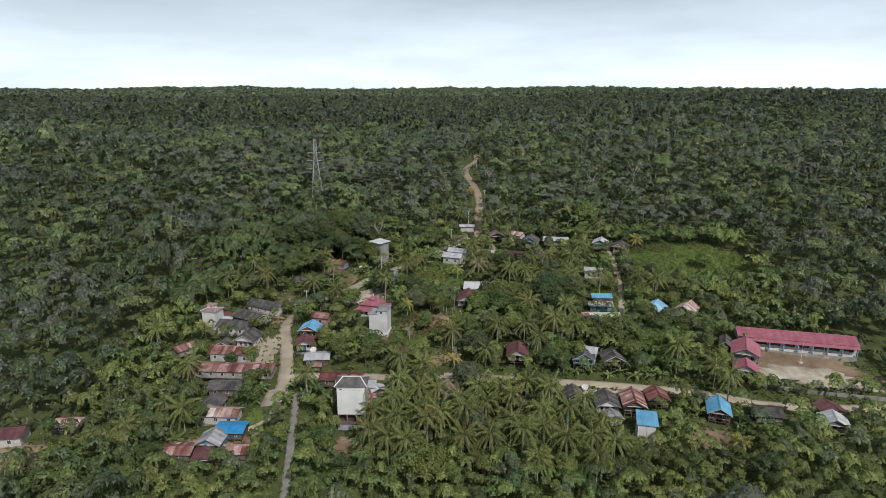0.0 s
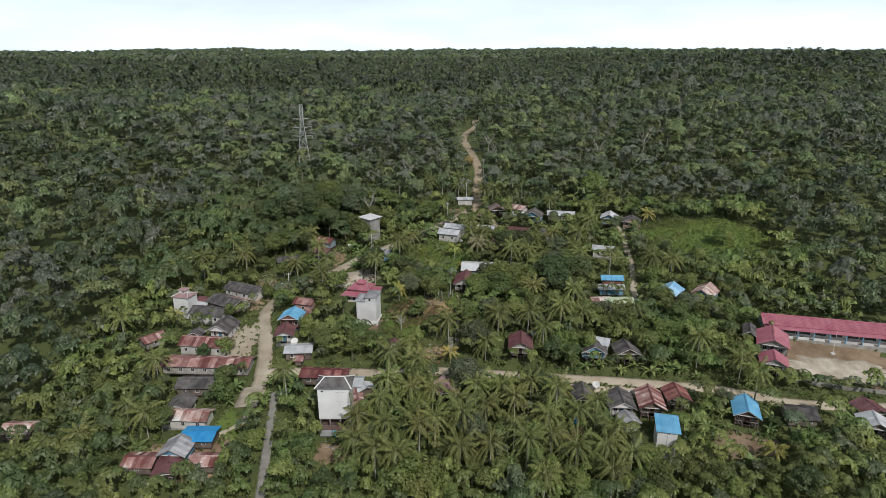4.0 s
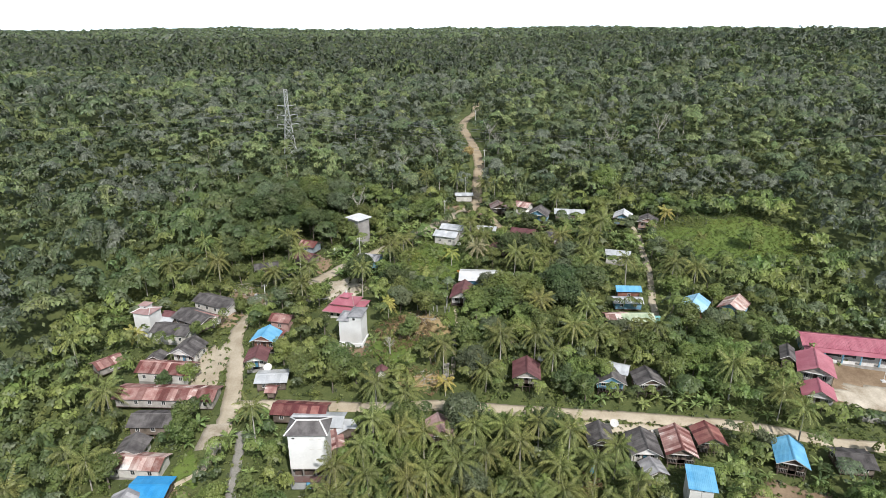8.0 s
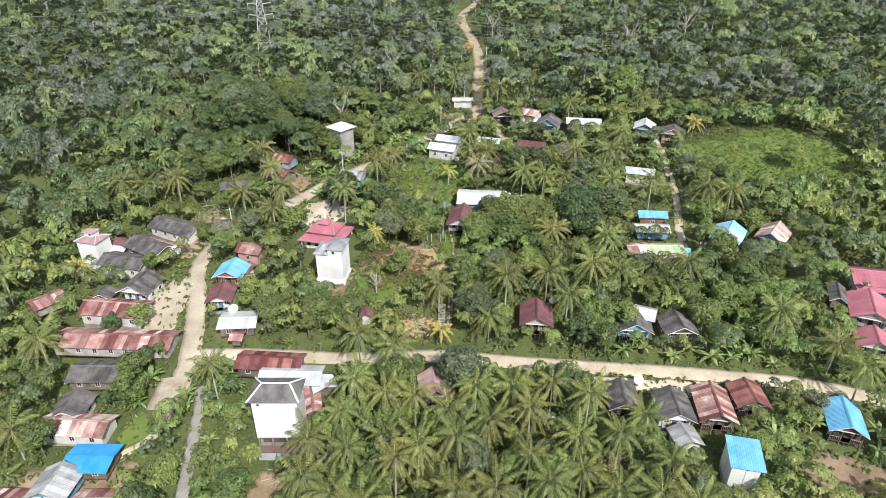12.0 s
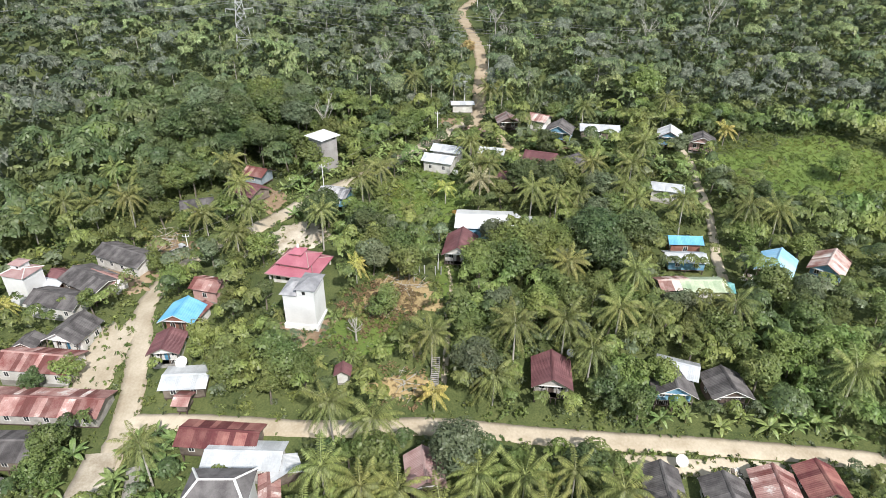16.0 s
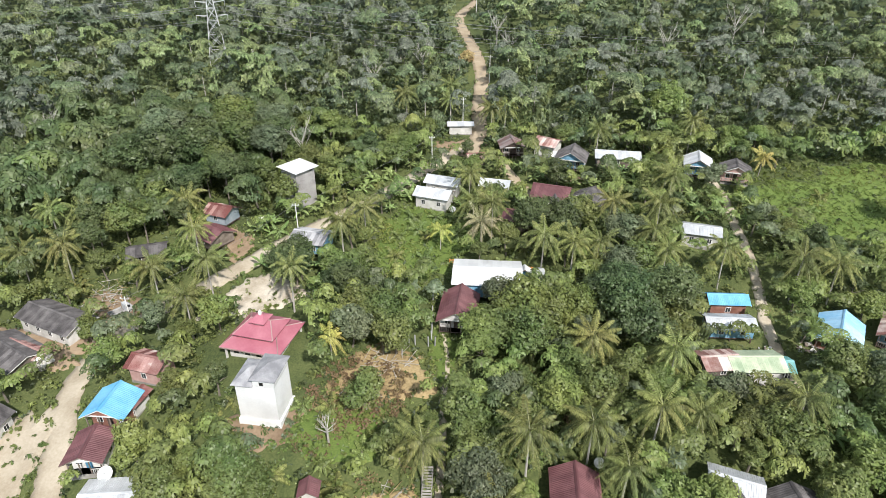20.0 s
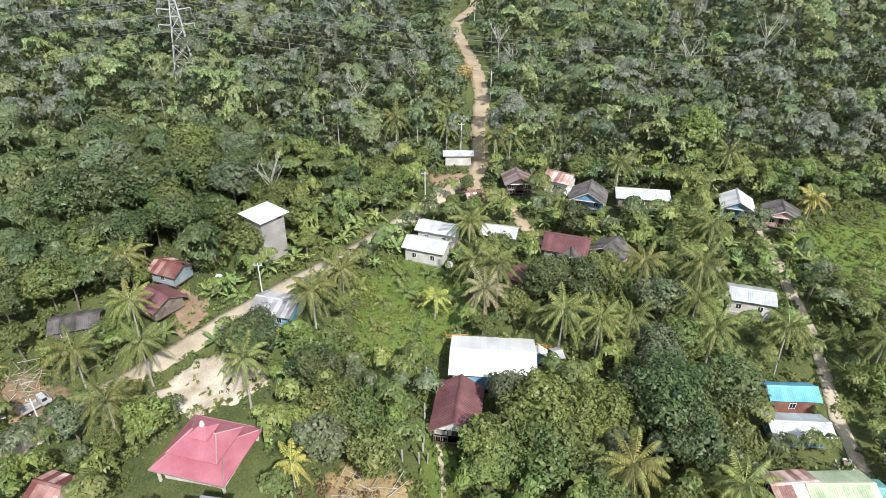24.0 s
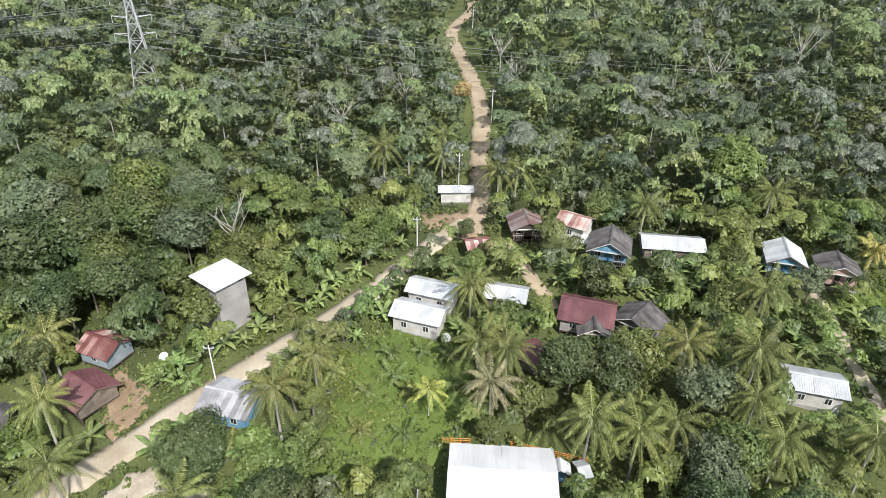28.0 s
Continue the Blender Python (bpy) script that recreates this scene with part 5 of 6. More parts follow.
for row, (x, y, h, s, k) in enumerate([(9.0, 193.5, 9.5, 1.45, 2), (26.6, 195.1, 9.6, 1.5, 0), (16.3, 195.8, 8.1, 1.2, 2), (5.4, 197.8, 7.7, 1.0, 3), (24.2, 198.7, 8.4, 1.4, 0), (33.5, 199.3, 9.4, 1.4, 0), (24.5, 199.4, 9.1, 1.2, 0), (-20.7, 202.0, 6.9, 1.1, 0), (-30.5, 205.7, 6.9, 1.1, 0), (-22.9, 206.4, 5.7, 1.0, 2), (-32.0, 207.3, 6.9, 1.1, 0), (26.8, 207.3, 7.1, 1.2, 3), (-29.9, 207.5, 7.1, 1.25, 0), (-19.1, 209.2, 4.5, 0.9, 1), (31.6, 209.9, 7.1, 1.2, 1), (30.3, 218.5, 6.9, 1.1, 3), (18.1, 219.5, 8.1, 1.2, 0), (13.2, 220.3, 8.1, 1.2, 0)]):
    tree(x, y, h, s, k, row % 3)
for row, (x, y, h, s, k) in enumerate([(-56.1, 222.5, 5.7, 1.0, 2), (23.1, 224.8, 6.9, 1.1, 1), (-38.9, 230.7, 6.7, 1.0, 1), (89.6, 231.2, 6.9, 1.1, 2), (-72.0, 233.5, 12.6, 1.5, 0), (-65.0, 235.4, 13.7, 1.6, 0), (-53.1, 236.0, 11.2, 1.3, 1), (-44.0, 236.4, 7.7, 1.0, 1), (-58.0, 239.4, 13.6, 1.5, 0), (-44.1, 241.9, 12.1, 1.2, 3), (-51.0, 244.8, 13.6, 1.5, 1), (-68.8, 245.3, 13.6, 1.5, 3), (-36.7, 246.1, 6.5, 0.9, 1)]):
    tree(x, y, h, s, k, row % 3)


for x, y, h, size, k, label in ((50, 269, 13, 1.7, 2, "flat topped tree with bright light green leaves"), (47, 276, 9, 1.1, 2, "tree with pale yellowish green crown"), (-55.5, 253.5, 13.5, 1.5, 2, "tall tree with a bright yellow green crown"), (-46, 253, 11.5, 1.2, 3, "tree with a thin grey green crown")):
    tree(x, y, h, size, k, 0, label=label)
yellow_crown = leaf_mesh("crown", crown(190, 3.4, 3.6, 1500, 0.2, 10, core=True), YELLOW_LEAF)
ob = empty("tree", pose(-1.2, 306, float(ground_z(-1.2, 306))), "small tree with pale yellow leaves beside the hill track", "tree", "village trees")
under(ob, "trunk", tree_trunks[0], Matrix.Diagonal((1, 1, 0.6, 1)))
under(ob, "crown", yellow_crown, pose(0, 0, 4.4) @ Matrix.Scale(0.8, 4))

rng = np.random.default_rng(5)
count = 0
THICKET = []
for _ in range(26000):
    x, y = rng.uniform(-104, 112), rng.uniform(106, 264)
    size = rng.uniform(0.45, 1.0)
    tall = 2.6 + 5.2 * size * rng.uniform(0.6, 1)
    if blocked(x, y, tall, 1.9 * size) or not apart_from(x, y, 3.3 * size + 0.5):
        continue
    k = int(rng.choice(4, p=(0.12, 0.4, 0.39, 0.09)))
    if x < -70 and y < 150:
        k = (0, 0, 1, 3)[k]
    if x < -44 and y > 222 + 0.5 * (x + 44):
        k, tall, size = (0, 0, 0, 1)[k], tall * 1.5, size * 1.3
    if count < 215 and abs(x) < 75 and y > 118:
        tree(x, y, tall, size, k, int(rng.integers(3)))
        count += 1
    else:
        THICKET.append((x, y, tall, size, k))
        PLANTED.append((x, y))

# banana plants
banana_meshes = [card_mesh("leaves", banana_crown(s), BANANA_LEAF) for s in range(4)]
banana_stem = trunk("stem", leaf_material("banana_stem", (0.12, 0.14, 0.05), (0.22, 0.22, 0.09)), 1.6, 0.13, 0.0, 1, 0)
count = 0
AREAS = ((58, 232, 8, 10), (28, 244, 12, 5), (-12, 246, 10, 8), (-28, 228, 10, 6), (60, 140, 9, 8), (-45, 150, 8, 6), (20, 246, 12, 4), (-8, 226, 10, 8), (44, 160, 20, 4), (0, 130, 40, 8), (-9, 226, 8, 6), (-20, 240, 12, 8), (34, 247, 14, 3), (64, 236, 10, 8), (-34, 214, 10, 6), (50, 180, 12, 6))
for _ in range(6000):
    ax, ay, sx, sy = AREAS[int(rng.integers(len(AREAS)))]
    x, y = rng.normal(ax, sx * 0.6), rng.normal(ay, sy * 0.6)
    if count >= 210:
        break
    if blocked(x, y, 3.0, 0.8) or not apart_from(x, y, 1.8):
        continue
    ob = empty("banana_plant", pose(x, y, float(ground_z(x, y)), 0, 0, rng.uniform(0, 360)), "banana plant with broad pale green leaves", "banana plant", "banana plants")
    under(ob, "stem", banana_stem)
    under(ob, "leaves", banana_meshes[int(rng.integers(4))], pose(0, 0, 1.5) @ Matrix.Scale(rng.uniform(0.8, 1.25), 4))
    PLANTED.append((x, y))
    count += 1


def scatter(name, mat, templates, spots, sizes, label, category):
    """Many alike plants that nobody could count, as one object."""
    r = np.random.default_rng(len(spots))
    parts = []
    for i, t in enumerate(templates):
        pick = np.arange(len(spots)) % len(templates) == i
        if not pick.any():
            continue
        p, s = spots[pick], sizes[pick]
        a = r.uniform(0, math.tau, len(p))
        c, n = np.cos(a)[:, None], np.sin(a)[:, None]
        v = np.stack([t[None, :, 0] * c - t[None, :, 1] * n, t[None, :, 0] * n + t[None, :, 1] * c, t[None, :, 2] + 0 * c], -1)
        v = v * s[:, None, None] + p[:, None]
        parts.append(v.reshape(-1, 3))
    v = np.concatenate(parts)
    tagged(new(name, leaf_mesh(name, v, mat)), label, category, kind="stuff")


def spots_on(xy, lift):
    return np.stack([xy[:, 0], xy[:, 1], ground_z(xy[:, 0], xy[:, 1]) + lift], -1)


def canopy(mats, lobes, kinds, step, deep, label, trees=None, rough=0.36):
    """The dense outer foliage over many crowns: leafy facets over the lobes (x, y, z, radius), each kind with its own leaf."""
    r = np.random.default_rng(len(lobes))
    x0, y0 = (lobes[:, :2] - lobes[:, 3:]).min(0) - step
    nx, ny = int((lobes[:, 0].max() + 30 - x0) / step), int((lobes[:, 1].max() + 30 - y0) / deep)
    z, own = np.full((ny, nx), -1e3), np.zeros((ny, nx), np.int8)
    xs, ys = x0 + step * np.arange(nx), y0 + deep * np.arange(ny)
    for (x, y, zc, q), k in zip(lobes, kinds):
        i0, i1 = max(0, int((x - q - x0) / step) + 1), min(nx, int((x + q - x0) / step) + 1)
        j0, j1 = max(0, int((y - q - y0) / deep) + 1), min(ny, int((y + q - y0) / deep) + 1)
        h = 1 - ((xs[None, i0:i1] - x) / q) ** 2 - ((ys[j0:j1, None] - y) / q) ** 2
        h = np.where(h > 0, zc + 0.86 * q * np.sqrt(np.maximum(h, 0)), -1e3)
        view = z[j0:j1, i0:i1]
        own[j0:j1, i0:i1][h > view] = k
        np.maximum(view, h, out=view)
    gx, gy = np.meshgrid(xs, ys)
    if trees is not None:
        # the understorey that fills the gaps between the crowns
        near_tree = np.zeros((ny, nx), bool)
        for x, y, q in trees:
            i0, i1 = max(0, int((x - q - x0) / step) + 1), min(nx, int((x + q - x0) / step) + 1)
            j0, j1 = max(0, int((y - q - y0) / deep) + 1), min(ny, int((y + q - y0) / deep) + 1)
            near_tree[j0:j1, i0:i1] |= ((xs[None, i0:i1] - x) ** 2 + (ys[j0:j1, None] - y) ** 2) < q * q
        for pts, half in ROADS:
            q = half + 1.4
            for x, y in pts:
                if x0 < x < xs[-1] and y0 < y < ys[-1]:
                    i0, i1 = max(0, int((x - q - x0) / step)), min(nx, int((x + q - x0) / step) + 2)
                    j0, j1 = max(0, int((y - q - y0) / deep)), min(ny, int((y + q - y0) / deep) + 2)
                    near_tree[j0:j1, i0:i1] = False
        top = ground_z(gx, gy) + 2.6 + 1.2 * np.sin(gx * 1.3 + 2 * np.sin(gy * 0.4)) * np.sin(gy * 1.15 + 2 * np.sin(gx * 0.37)) + r.uniform(-0.4, 0.4, gx.shape)
        low_cells = near_tree & (top > z)
        z[low_cells], own[low_cells] = top[low_cells], 1
    v = np.stack([gx, gy, z], -1).reshape(-1, 3)
    ids = np.arange(nx * ny).reshape(ny, nx)
    f = np.stack([ids[:-1, :-1], ids[:-1, 1:], ids[1:, 1:], ids[1:, :-1]], -1).reshape(-1, 4)
    zf = z.ravel()[f]
    f = f[(zf > -500).all(1) & (np.ptp(zf, 1) < 4.0 * max(step, deep * 0.5))]
    slot = own.ravel()[f[:, 0]].astype(np.int32)
    q = v[f]
    # steep flanks are cut into several facets down the slope
    along_y = np.abs(q[:, 3, 2] - q[:, 0, 2]) + np.abs(q[:, 2, 2] - q[:, 1, 2]) > np.abs(q[:, 1, 2] - q[:, 0, 2]) + np.abs(q[:, 2, 2] - q[:, 3, 2])
    q[~along_y] = np.roll(q[~along_y], 1, axis=1)
    cuts = np.clip(np.round(np.ptp(q[:, :, 2], 1) / (1.15 * step)), 1, 6).astype(int)
    pieces, slots = [], []
    for n in range(1, 7):
        a = q[cuts == n]
        for i in range(n):
            lo, hi = i / n, (i + 1) / n
            pieces.append(np.stack([a[:, 0] * (1 - lo) + a[:, 3] * lo, a[:, 1] * (1 - lo) + a[:, 2] * lo, a[:, 1] * (1 - hi) + a[:, 2] * hi, a[:, 0] * (1 - hi) + a[:, 3] * hi], 1))
            slots.append(slot[cuts == n])
    q, slot = np.concatenate(pieces), np.concatenate(slots)
    q = q + r.uniform(-rough, rough, q.shape) * (step, deep, step * 0.9)
    me = mesh_of("canopy", q.reshape(-1, 3), quads(len(q)), mats[0])
    for m in mats[1:]:
        me.materials.append(m)
    me.polygons.foreach_set("material_index", slot)
    tagged(new("canopy", me), f"dense outer foliage of the {label}", "forest", kind="stuff")


def grown(mats, p, kinds, s, lift, radius, cards, card, lobes, label, step, deep, name="forest", tall=1.25, fat=1.0):
    """Crowns at the spots p: their outer leaves, and the foliage below them."""
    r = np.random.default_rng(len(p) + 11)
    ang, form = r.uniform(0, math.tau, len(p)), r.integers(4, size=len(p))
    base = spots_on(p, lift)
    rows, row_kinds = [], []
    for k in range(4):
        parts = []
        for i in range(4):
            pick = (kinds == k) & (form == i)
            if not pick.any():
                continue
            seed = 500 + 10 * k + i
            c, q = crown_lobes(np.random.default_rng(seed), radius, radius * tall, lobes, fat)
            ca, sa = np.cos(ang[pick])[:, None], np.sin(ang[pick])[:, None]
            def put(t):
                w = np.stack([t[None, :, 0] * ca - t[None, :, 1] * sa, t[None, :, 0] * sa + t[None, :, 1] * ca, t[None, :, 2] + 0 * ca], -1)
                return (w * s[pick][:, None, None] + base[pick][:, None]).reshape(-1, 3)
            rows.append(np.concatenate([put(c), (s[pick][:, None] * q).reshape(-1, 1)], 1))
            row_kinds.append(np.full(len(rows[-1]), k))
            if cards:
                parts.append(put(crown(seed, radius, radius * tall, cards, card, lobes, fat=fat)))
        if parts:
            tagged(new(name, leaf_mesh(name, np.concatenate(parts), mats[k])), f"{label} of {LEAF_WORD[k]} trees", name, kind="stuff")
    canopy(mats, np.concatenate(rows), np.concatenate(row_kinds), step, deep, label, np.column_stack([p, 1.35 * radius * s]) if name == "forest" else None)


# more trees of the village thicket
rows = np.array(THICKET)
outer = np.abs(rows[:, 0]) > 82
for q, cards, card, step in ((rows[~outer], 300, 0.22, 0.34), (rows[outer], 120, 0.34, 0.6)):
    grown(LEAF, q[:, :2], q[:, 4].astype(int), q[:, 3], np.maximum(1.4, q[:, 2] - 1.9 * q[:, 3]), 3.5, cards, card, 10, "village thicket", step, step, "thicket")

# shrubs and weeds between the houses
low = [crown(300 + s, 1.2, 1.1, 76, 0.175, 5, 0.75) for s in range(5)]
bushy = [crown(310 + s, 1.2, 1.1, 80, 0.15, 6, 0.75) for s in range(4)]
xy = np.stack([rng.uniform(-112, 118, 11500), rng.uniform(106, 275, 11500)], -1)
size = rng.uniform(0.45, 1.5, len(xy))
keep = np.array([not blocked(x, y, 1.9 * s, 0.6 * s) for (x, y), s in zip(xy, size)])
xy, size = xy[keep], size[keep]
kind = rng.choice(4, len(xy), p=(0.12, 0.38, 0.42, 0.08))
for mx, my, sx, sy in ((-9, 221, 10, 14), (86, 237, 26, 17), (-17, 175, 8, 7)):
    kind[((xy[:, 0] - mx) / sx) ** 2 + ((xy[:, 1] - my) / sy) ** 2 < 1] = 2
for mx, my, sx, sy, part_ in ((-9, 221, 8, 12, 0.35), (86, 237, 22, 14, 0.45)):
    gone = (((xy[:, 0] - mx) / sx) ** 2 + ((xy[:, 1] - my) / sy) ** 2 < 1) & (rng.random(len(xy)) < part_)
    kind[gone] = -1
on_field = kind == 2
on_field[on_field] = [any(((x - mx) / sx) ** 2 + ((y - my) / sy) ** 2 < 1 for mx, my, sx, sy in ((-9, 221, 10, 14), (86, 237, 26, 17))) for x, y in xy[on_field]]
scatter("shrubs", MEADOW_LEAF, low, spots_on(xy[on_field], 0.25), size[on_field] * 0.8, "bright green shrubs and ferns on open ground", "shrubs")
kind[on_field] = -1
for k in range(4):
    scatter("shrubs", LEAF[k], low, spots_on(xy[kind == k], 0.35), size[kind == k], f"dense {LEAF_WORD[k]} shrubs and weeds", "shrubs")

weed_forms = [crown(370 + i, 0.8, 0.45, 16, 0.17, 5, 0.55) for i in range(4)]
# grass tufts that creep over the edges of roads and yards
tufts = [crown(360 + i, 0.5, 0.4, 11, 0.26, 4, 0.6) for i in range(4)]
edge = []
for cx, cy, rx, ry, c, sn, _ in CLEARINGS:
    n = int(9 * (rx + ry))
    a = rng.uniform(0, math.tau, n)
    q = np.where(rng.random(n) < (1.0 if cx > 90 else 0.75), rng.uniform(0.86, 1.15, n), np.sqrt(rng.random(n)))
    u, w = rx * q * np.cos(a), ry * q * np.sin(a)
    edge.append(np.stack([cx + c * u - sn * w, cy + sn * u + c * w], -1))
for pts, half in ROADS:
    if half < 2.6:
        n = len(pts) * 2
        a = rng.uniform(0, math.tau, n)
        edge.append(np.repeat(pts[:, :2], 2, 0) + (half * rng.uniform(0.85, 1.25, n))[:, None] * np.stack([np.cos(a), np.sin(a)], -1))
edge = np.concatenate(edge)
edge = edge[((edge[:, 0] - 98) / 16) ** 2 + ((edge[:, 1] - 169) / 6.5) ** 2 > 1]
edge = edge[[not any((np.hypot(q[:, 0] - x, q[:, 1] - y) < h * 0.8).any() for q, h in ROADS) for x, y in edge]]
pick = rng.random(len(edge))
for k, part_ in ((1, pick < 0.45), (2, (pick >= 0.45) & (pick < 0.85)), (3, pick >= 0.85)):
    scatter("grass_tufts", LEAF[k], tufts, spots_on(edge[part_], 0.2), rng.uniform(0.5, 1.5, part_.sum()), f"{LEAF_WORD[k]} grass tufts along bare ground", "grass")

# low weeds on the open ground of the village
wild = np.stack([rng.uniform(-100, 100, 8000), rng.uniform(118, 262, 8000)], -1)
wild = wild[[not blocked(x, y, 0.4, 0.15) for x, y in wild]]
pick = rng.random(len(wild))
for k, part_ in ((1, pick < 0.4), (2, (pick >= 0.4) & (pick < 0.8)), (3, pick >= 0.8)):
    scatter("low_weeds", LEAF[k], weed_forms, spots_on(wild[part_], 0.16), rng.uniform(0.5, 1.5, part_.sum()), f"{LEAF_WORD[k]} low weeds and grass", "weeds")

# brown dying brush
for bx, by, br, n in ((-15, 180.5, 7.5, 260), (-9, 164, 5, 30), (38, 184, 2.2, 26), (24, 138, 2.5, 26), (14, 178, 2, 12), (-20, 172, 3, 20)):
    a, r = rng.uniform(0, math.tau, n), br * np.sqrt(rng.random(n))
    p = np.stack([bx + r * np.cos(a), by + r * np.sin(a)], -1)
    scatter("dry_brush", RUST_LEAF, low, spots_on(p, 0.3), rng.uniform(0.4, 0.9, n), "brown dry brush and dying leaves", "brush")

# bright weeds over the meadow and the field
weeds = [crown(330 + s, 1.0, 0.6, 34, 0.2, 6, 0.5) for s in range(4)]
for mx, my, sx, sy, n in ((-9, 221, 9, 13, 700), (86, 237, 24, 16, 1900)):
    a, r = rng.uniform(0, math.tau, n), np.sqrt(rng.random(n))
    r = r * rng.uniform(0.85, 1.3, n)
    p = np.stack([mx + sx * r * np.cos(a), my + sy * r * np.sin(a)], -1)
    p = p[[not any((np.hypot(q[:, 0] - x, q[:, 1] - y) < h + 0.8).any() for q, h in ROADS) for x, y in p]]
    scatter("meadow_weeds", MEADOW_LEAF, weeds, spots_on(p, 0.12), rng.uniform(0.45, 0.95, len(p)), "bright green knee high weeds", "weeds")


# the forest round the village and on the hill
def forest_spots(x0, x1, y0, y1, gap, reach):
    nx, ny = int((x1 - x0) / gap), int((y1 - y0) / gap)
    gx, gy = np.meshgrid(np.linspace(x0, x1, nx), np.linspace(y0, y1, ny))
    p = np.stack([gx.ravel(), gy.ravel()], -1) + rng.uniform(-0.48, 0.48, (nx * ny, 2)) * gap
    return p[[bool(reach(x, y)) for x, y in p]]


def forest(p, radius, cards, card, tall, weights, label, step, deep, lobes=8, crown_h=1.25, fat=1.0):
    """Crowns of mixed size and kind at the spots p; alike kinds stand together."""
    s = 0.45 + 0.95 * rng.beta(1.3, 2.0, len(p))
    s = np.where(rng.random(len(p)) < 0.1, s * 1.35, s)
    lift = tall * s * rng.uniform(0.65, 1.15, len(p))
    stand = np.sin(p[:, 0] / 17.0 + 0.8 * np.sin(p[:, 1] / 23.0)) + np.sin(p[:, 1] / 13.0 + p[:, 0] / 41.0)
    kinds = rng.choice(4, len(p), p=weights)
    swap = rng.random(len(p))
    kinds = np.where((stand > 0.9) & (swap < 0.5), 2 if weights[2] > 0 else 1, kinds)
    kinds = np.where((stand < -0.9) & (swap < 0.55), 3, kinds)
    grown(FOREST_LEAF, p, kinds, s, lift, radius, cards, card, lobes, label, step, deep, tall=crown_h, fat=fat)
    return p


def in_view(x, y):
    return abs(x) < 0.82 * (y - 159) + 26


def round_village(x, y):
    if 106 < y < 264 and -104 < x < 112:
        return False
    if abs(x) > 0.8 * y + 16:
        return False
    if abs(x + 80) < 6.5 and 280 < y < 318:
        return False
    return not blocked(x, y, 9, 3.3)


near = forest_spots(-260, 260, 102, 330, 4.3, round_village)
seen = np.array([in_view(x, y) for x, y in near])
near_p = forest(near[seen], 3.6, 170, 0.26, 7.6, (0.22, 0.4, 0.19, 0.19), "thick tropical forest", 0.36, 0.36, 17, 1.35, 0.72)
# dark kinds weighted up: a cloud's shade over this forest put into leaf colour
forest(near[~seen], 3.8, 40, 0.4, 7.6, (0.42, 0.38, 0.06, 0.14), "outlying tropical forest", 0.6, 0.6, 13, 1.35, 0.78)
hill = forest_spots(-430, 400, 330, 520, 5.6, lambda x, y: -0.82 * y < x < 0.72 * y and not blocked(x, y, 10, 3.4))
seen = np.array([in_view(x, y) for x, y in hill])
forest(hill[seen], 4.4, 50, 0.42, 9.0, (0.18, 0.38, 0.18, 0.26), "hillside tropical forest", 0.64, 0.64, 13, 1.35, 0.78)
forest(hill[~seen], 4.6, 0, 0, 9.0, (0.34, 0.36, 0.08, 0.22), "outer hillside forest", 1.0, 1.0)
under_p = np.stack([rng.uniform(-130, 130, 3200), rng.uniform(258, 335, 3200)], -1)
under_p = under_p[[in_view(x, y) and not blocked(x, y, 3, 1.2) for x, y in under_p]]
half_n = len(under_p) // 2
for k, q in ((1, under_p[:half_n]), (2, under_p[half_n:])):
    scatter("undergrowth", FOREST_LEAF[k], bushy, spots_on(q, 0.7), rng.uniform(1.3, 2.7, len(q)), f"{LEAF_WORD[k]} undergrowth below the forest trees", "undergrowth")
wedge = lambda x, y: -0.82 * y < x < 0.72 * y
# grey kinds gain weight with distance, putting some haze into the leaf colours
forest(forest_spots(-700, 620, 520, 800, 6.8, wedge), 5.2, 0, 0, 9.0, (0.3, 0.36, 0.1, 0.24), "distant tropical forest", 1.3, 1.8, 5)
forest(forest_spots(-1030, 900, 800, 1250, 8.4, wedge), 6.2, 0, 0, 9.0, (0.34, 0.34, 0.06, 0.26), "distant tropical forest", 2.0, 3.0, 4)
forest(forest_spots(-2000, 1800, 1250, 2400, 14.0, wedge), 10, 0, 0, 7.0, (0.38, 0.28, 0.04, 0.3), "far tropical forest", 4.0, 7, 3, 0.6)
forest(forest_spots(-3900, 3400, 2400, 4700, 28.0, wedge), 22, 0, 0, 3.0, (0.4, 0.25, 0.0, 0.35), "far tropical forest on the horizon", 9, 18, 2, 0.25)
# trunks of the nearest forest
sel = near_p[(near_p[:, 1] > 240) & (np.abs(near_p[:, 0]) < 140)][::14]
tv, tf = [], []
base = np.array([(0.13 * math.cos(a), 0.13 * math.sin(a)) for a in np.linspace(0, math.tau, 5, endpoint=False)])
for x, y in sel:
    z = float(ground_z(x, y))
    o = len(tv)
    tv += [(x + dx * 1.4, y + dy * 1.4, z - 0.5) for dx, dy in base] + [(x + dx * 0.6, y + dy * 0.6, z + 6) for dx, dy in base]
    tf += [(o + i, o + (i + 1) % 5, o + 5 + (i + 1) % 5, o + 5 + i) for i in range(5)]
tagged(new("forest_trunks", mesh_of("forest_trunks", tv, tf, PALEBARK)), "pale slender trunks of forest trees", "forest", kind="stuff")

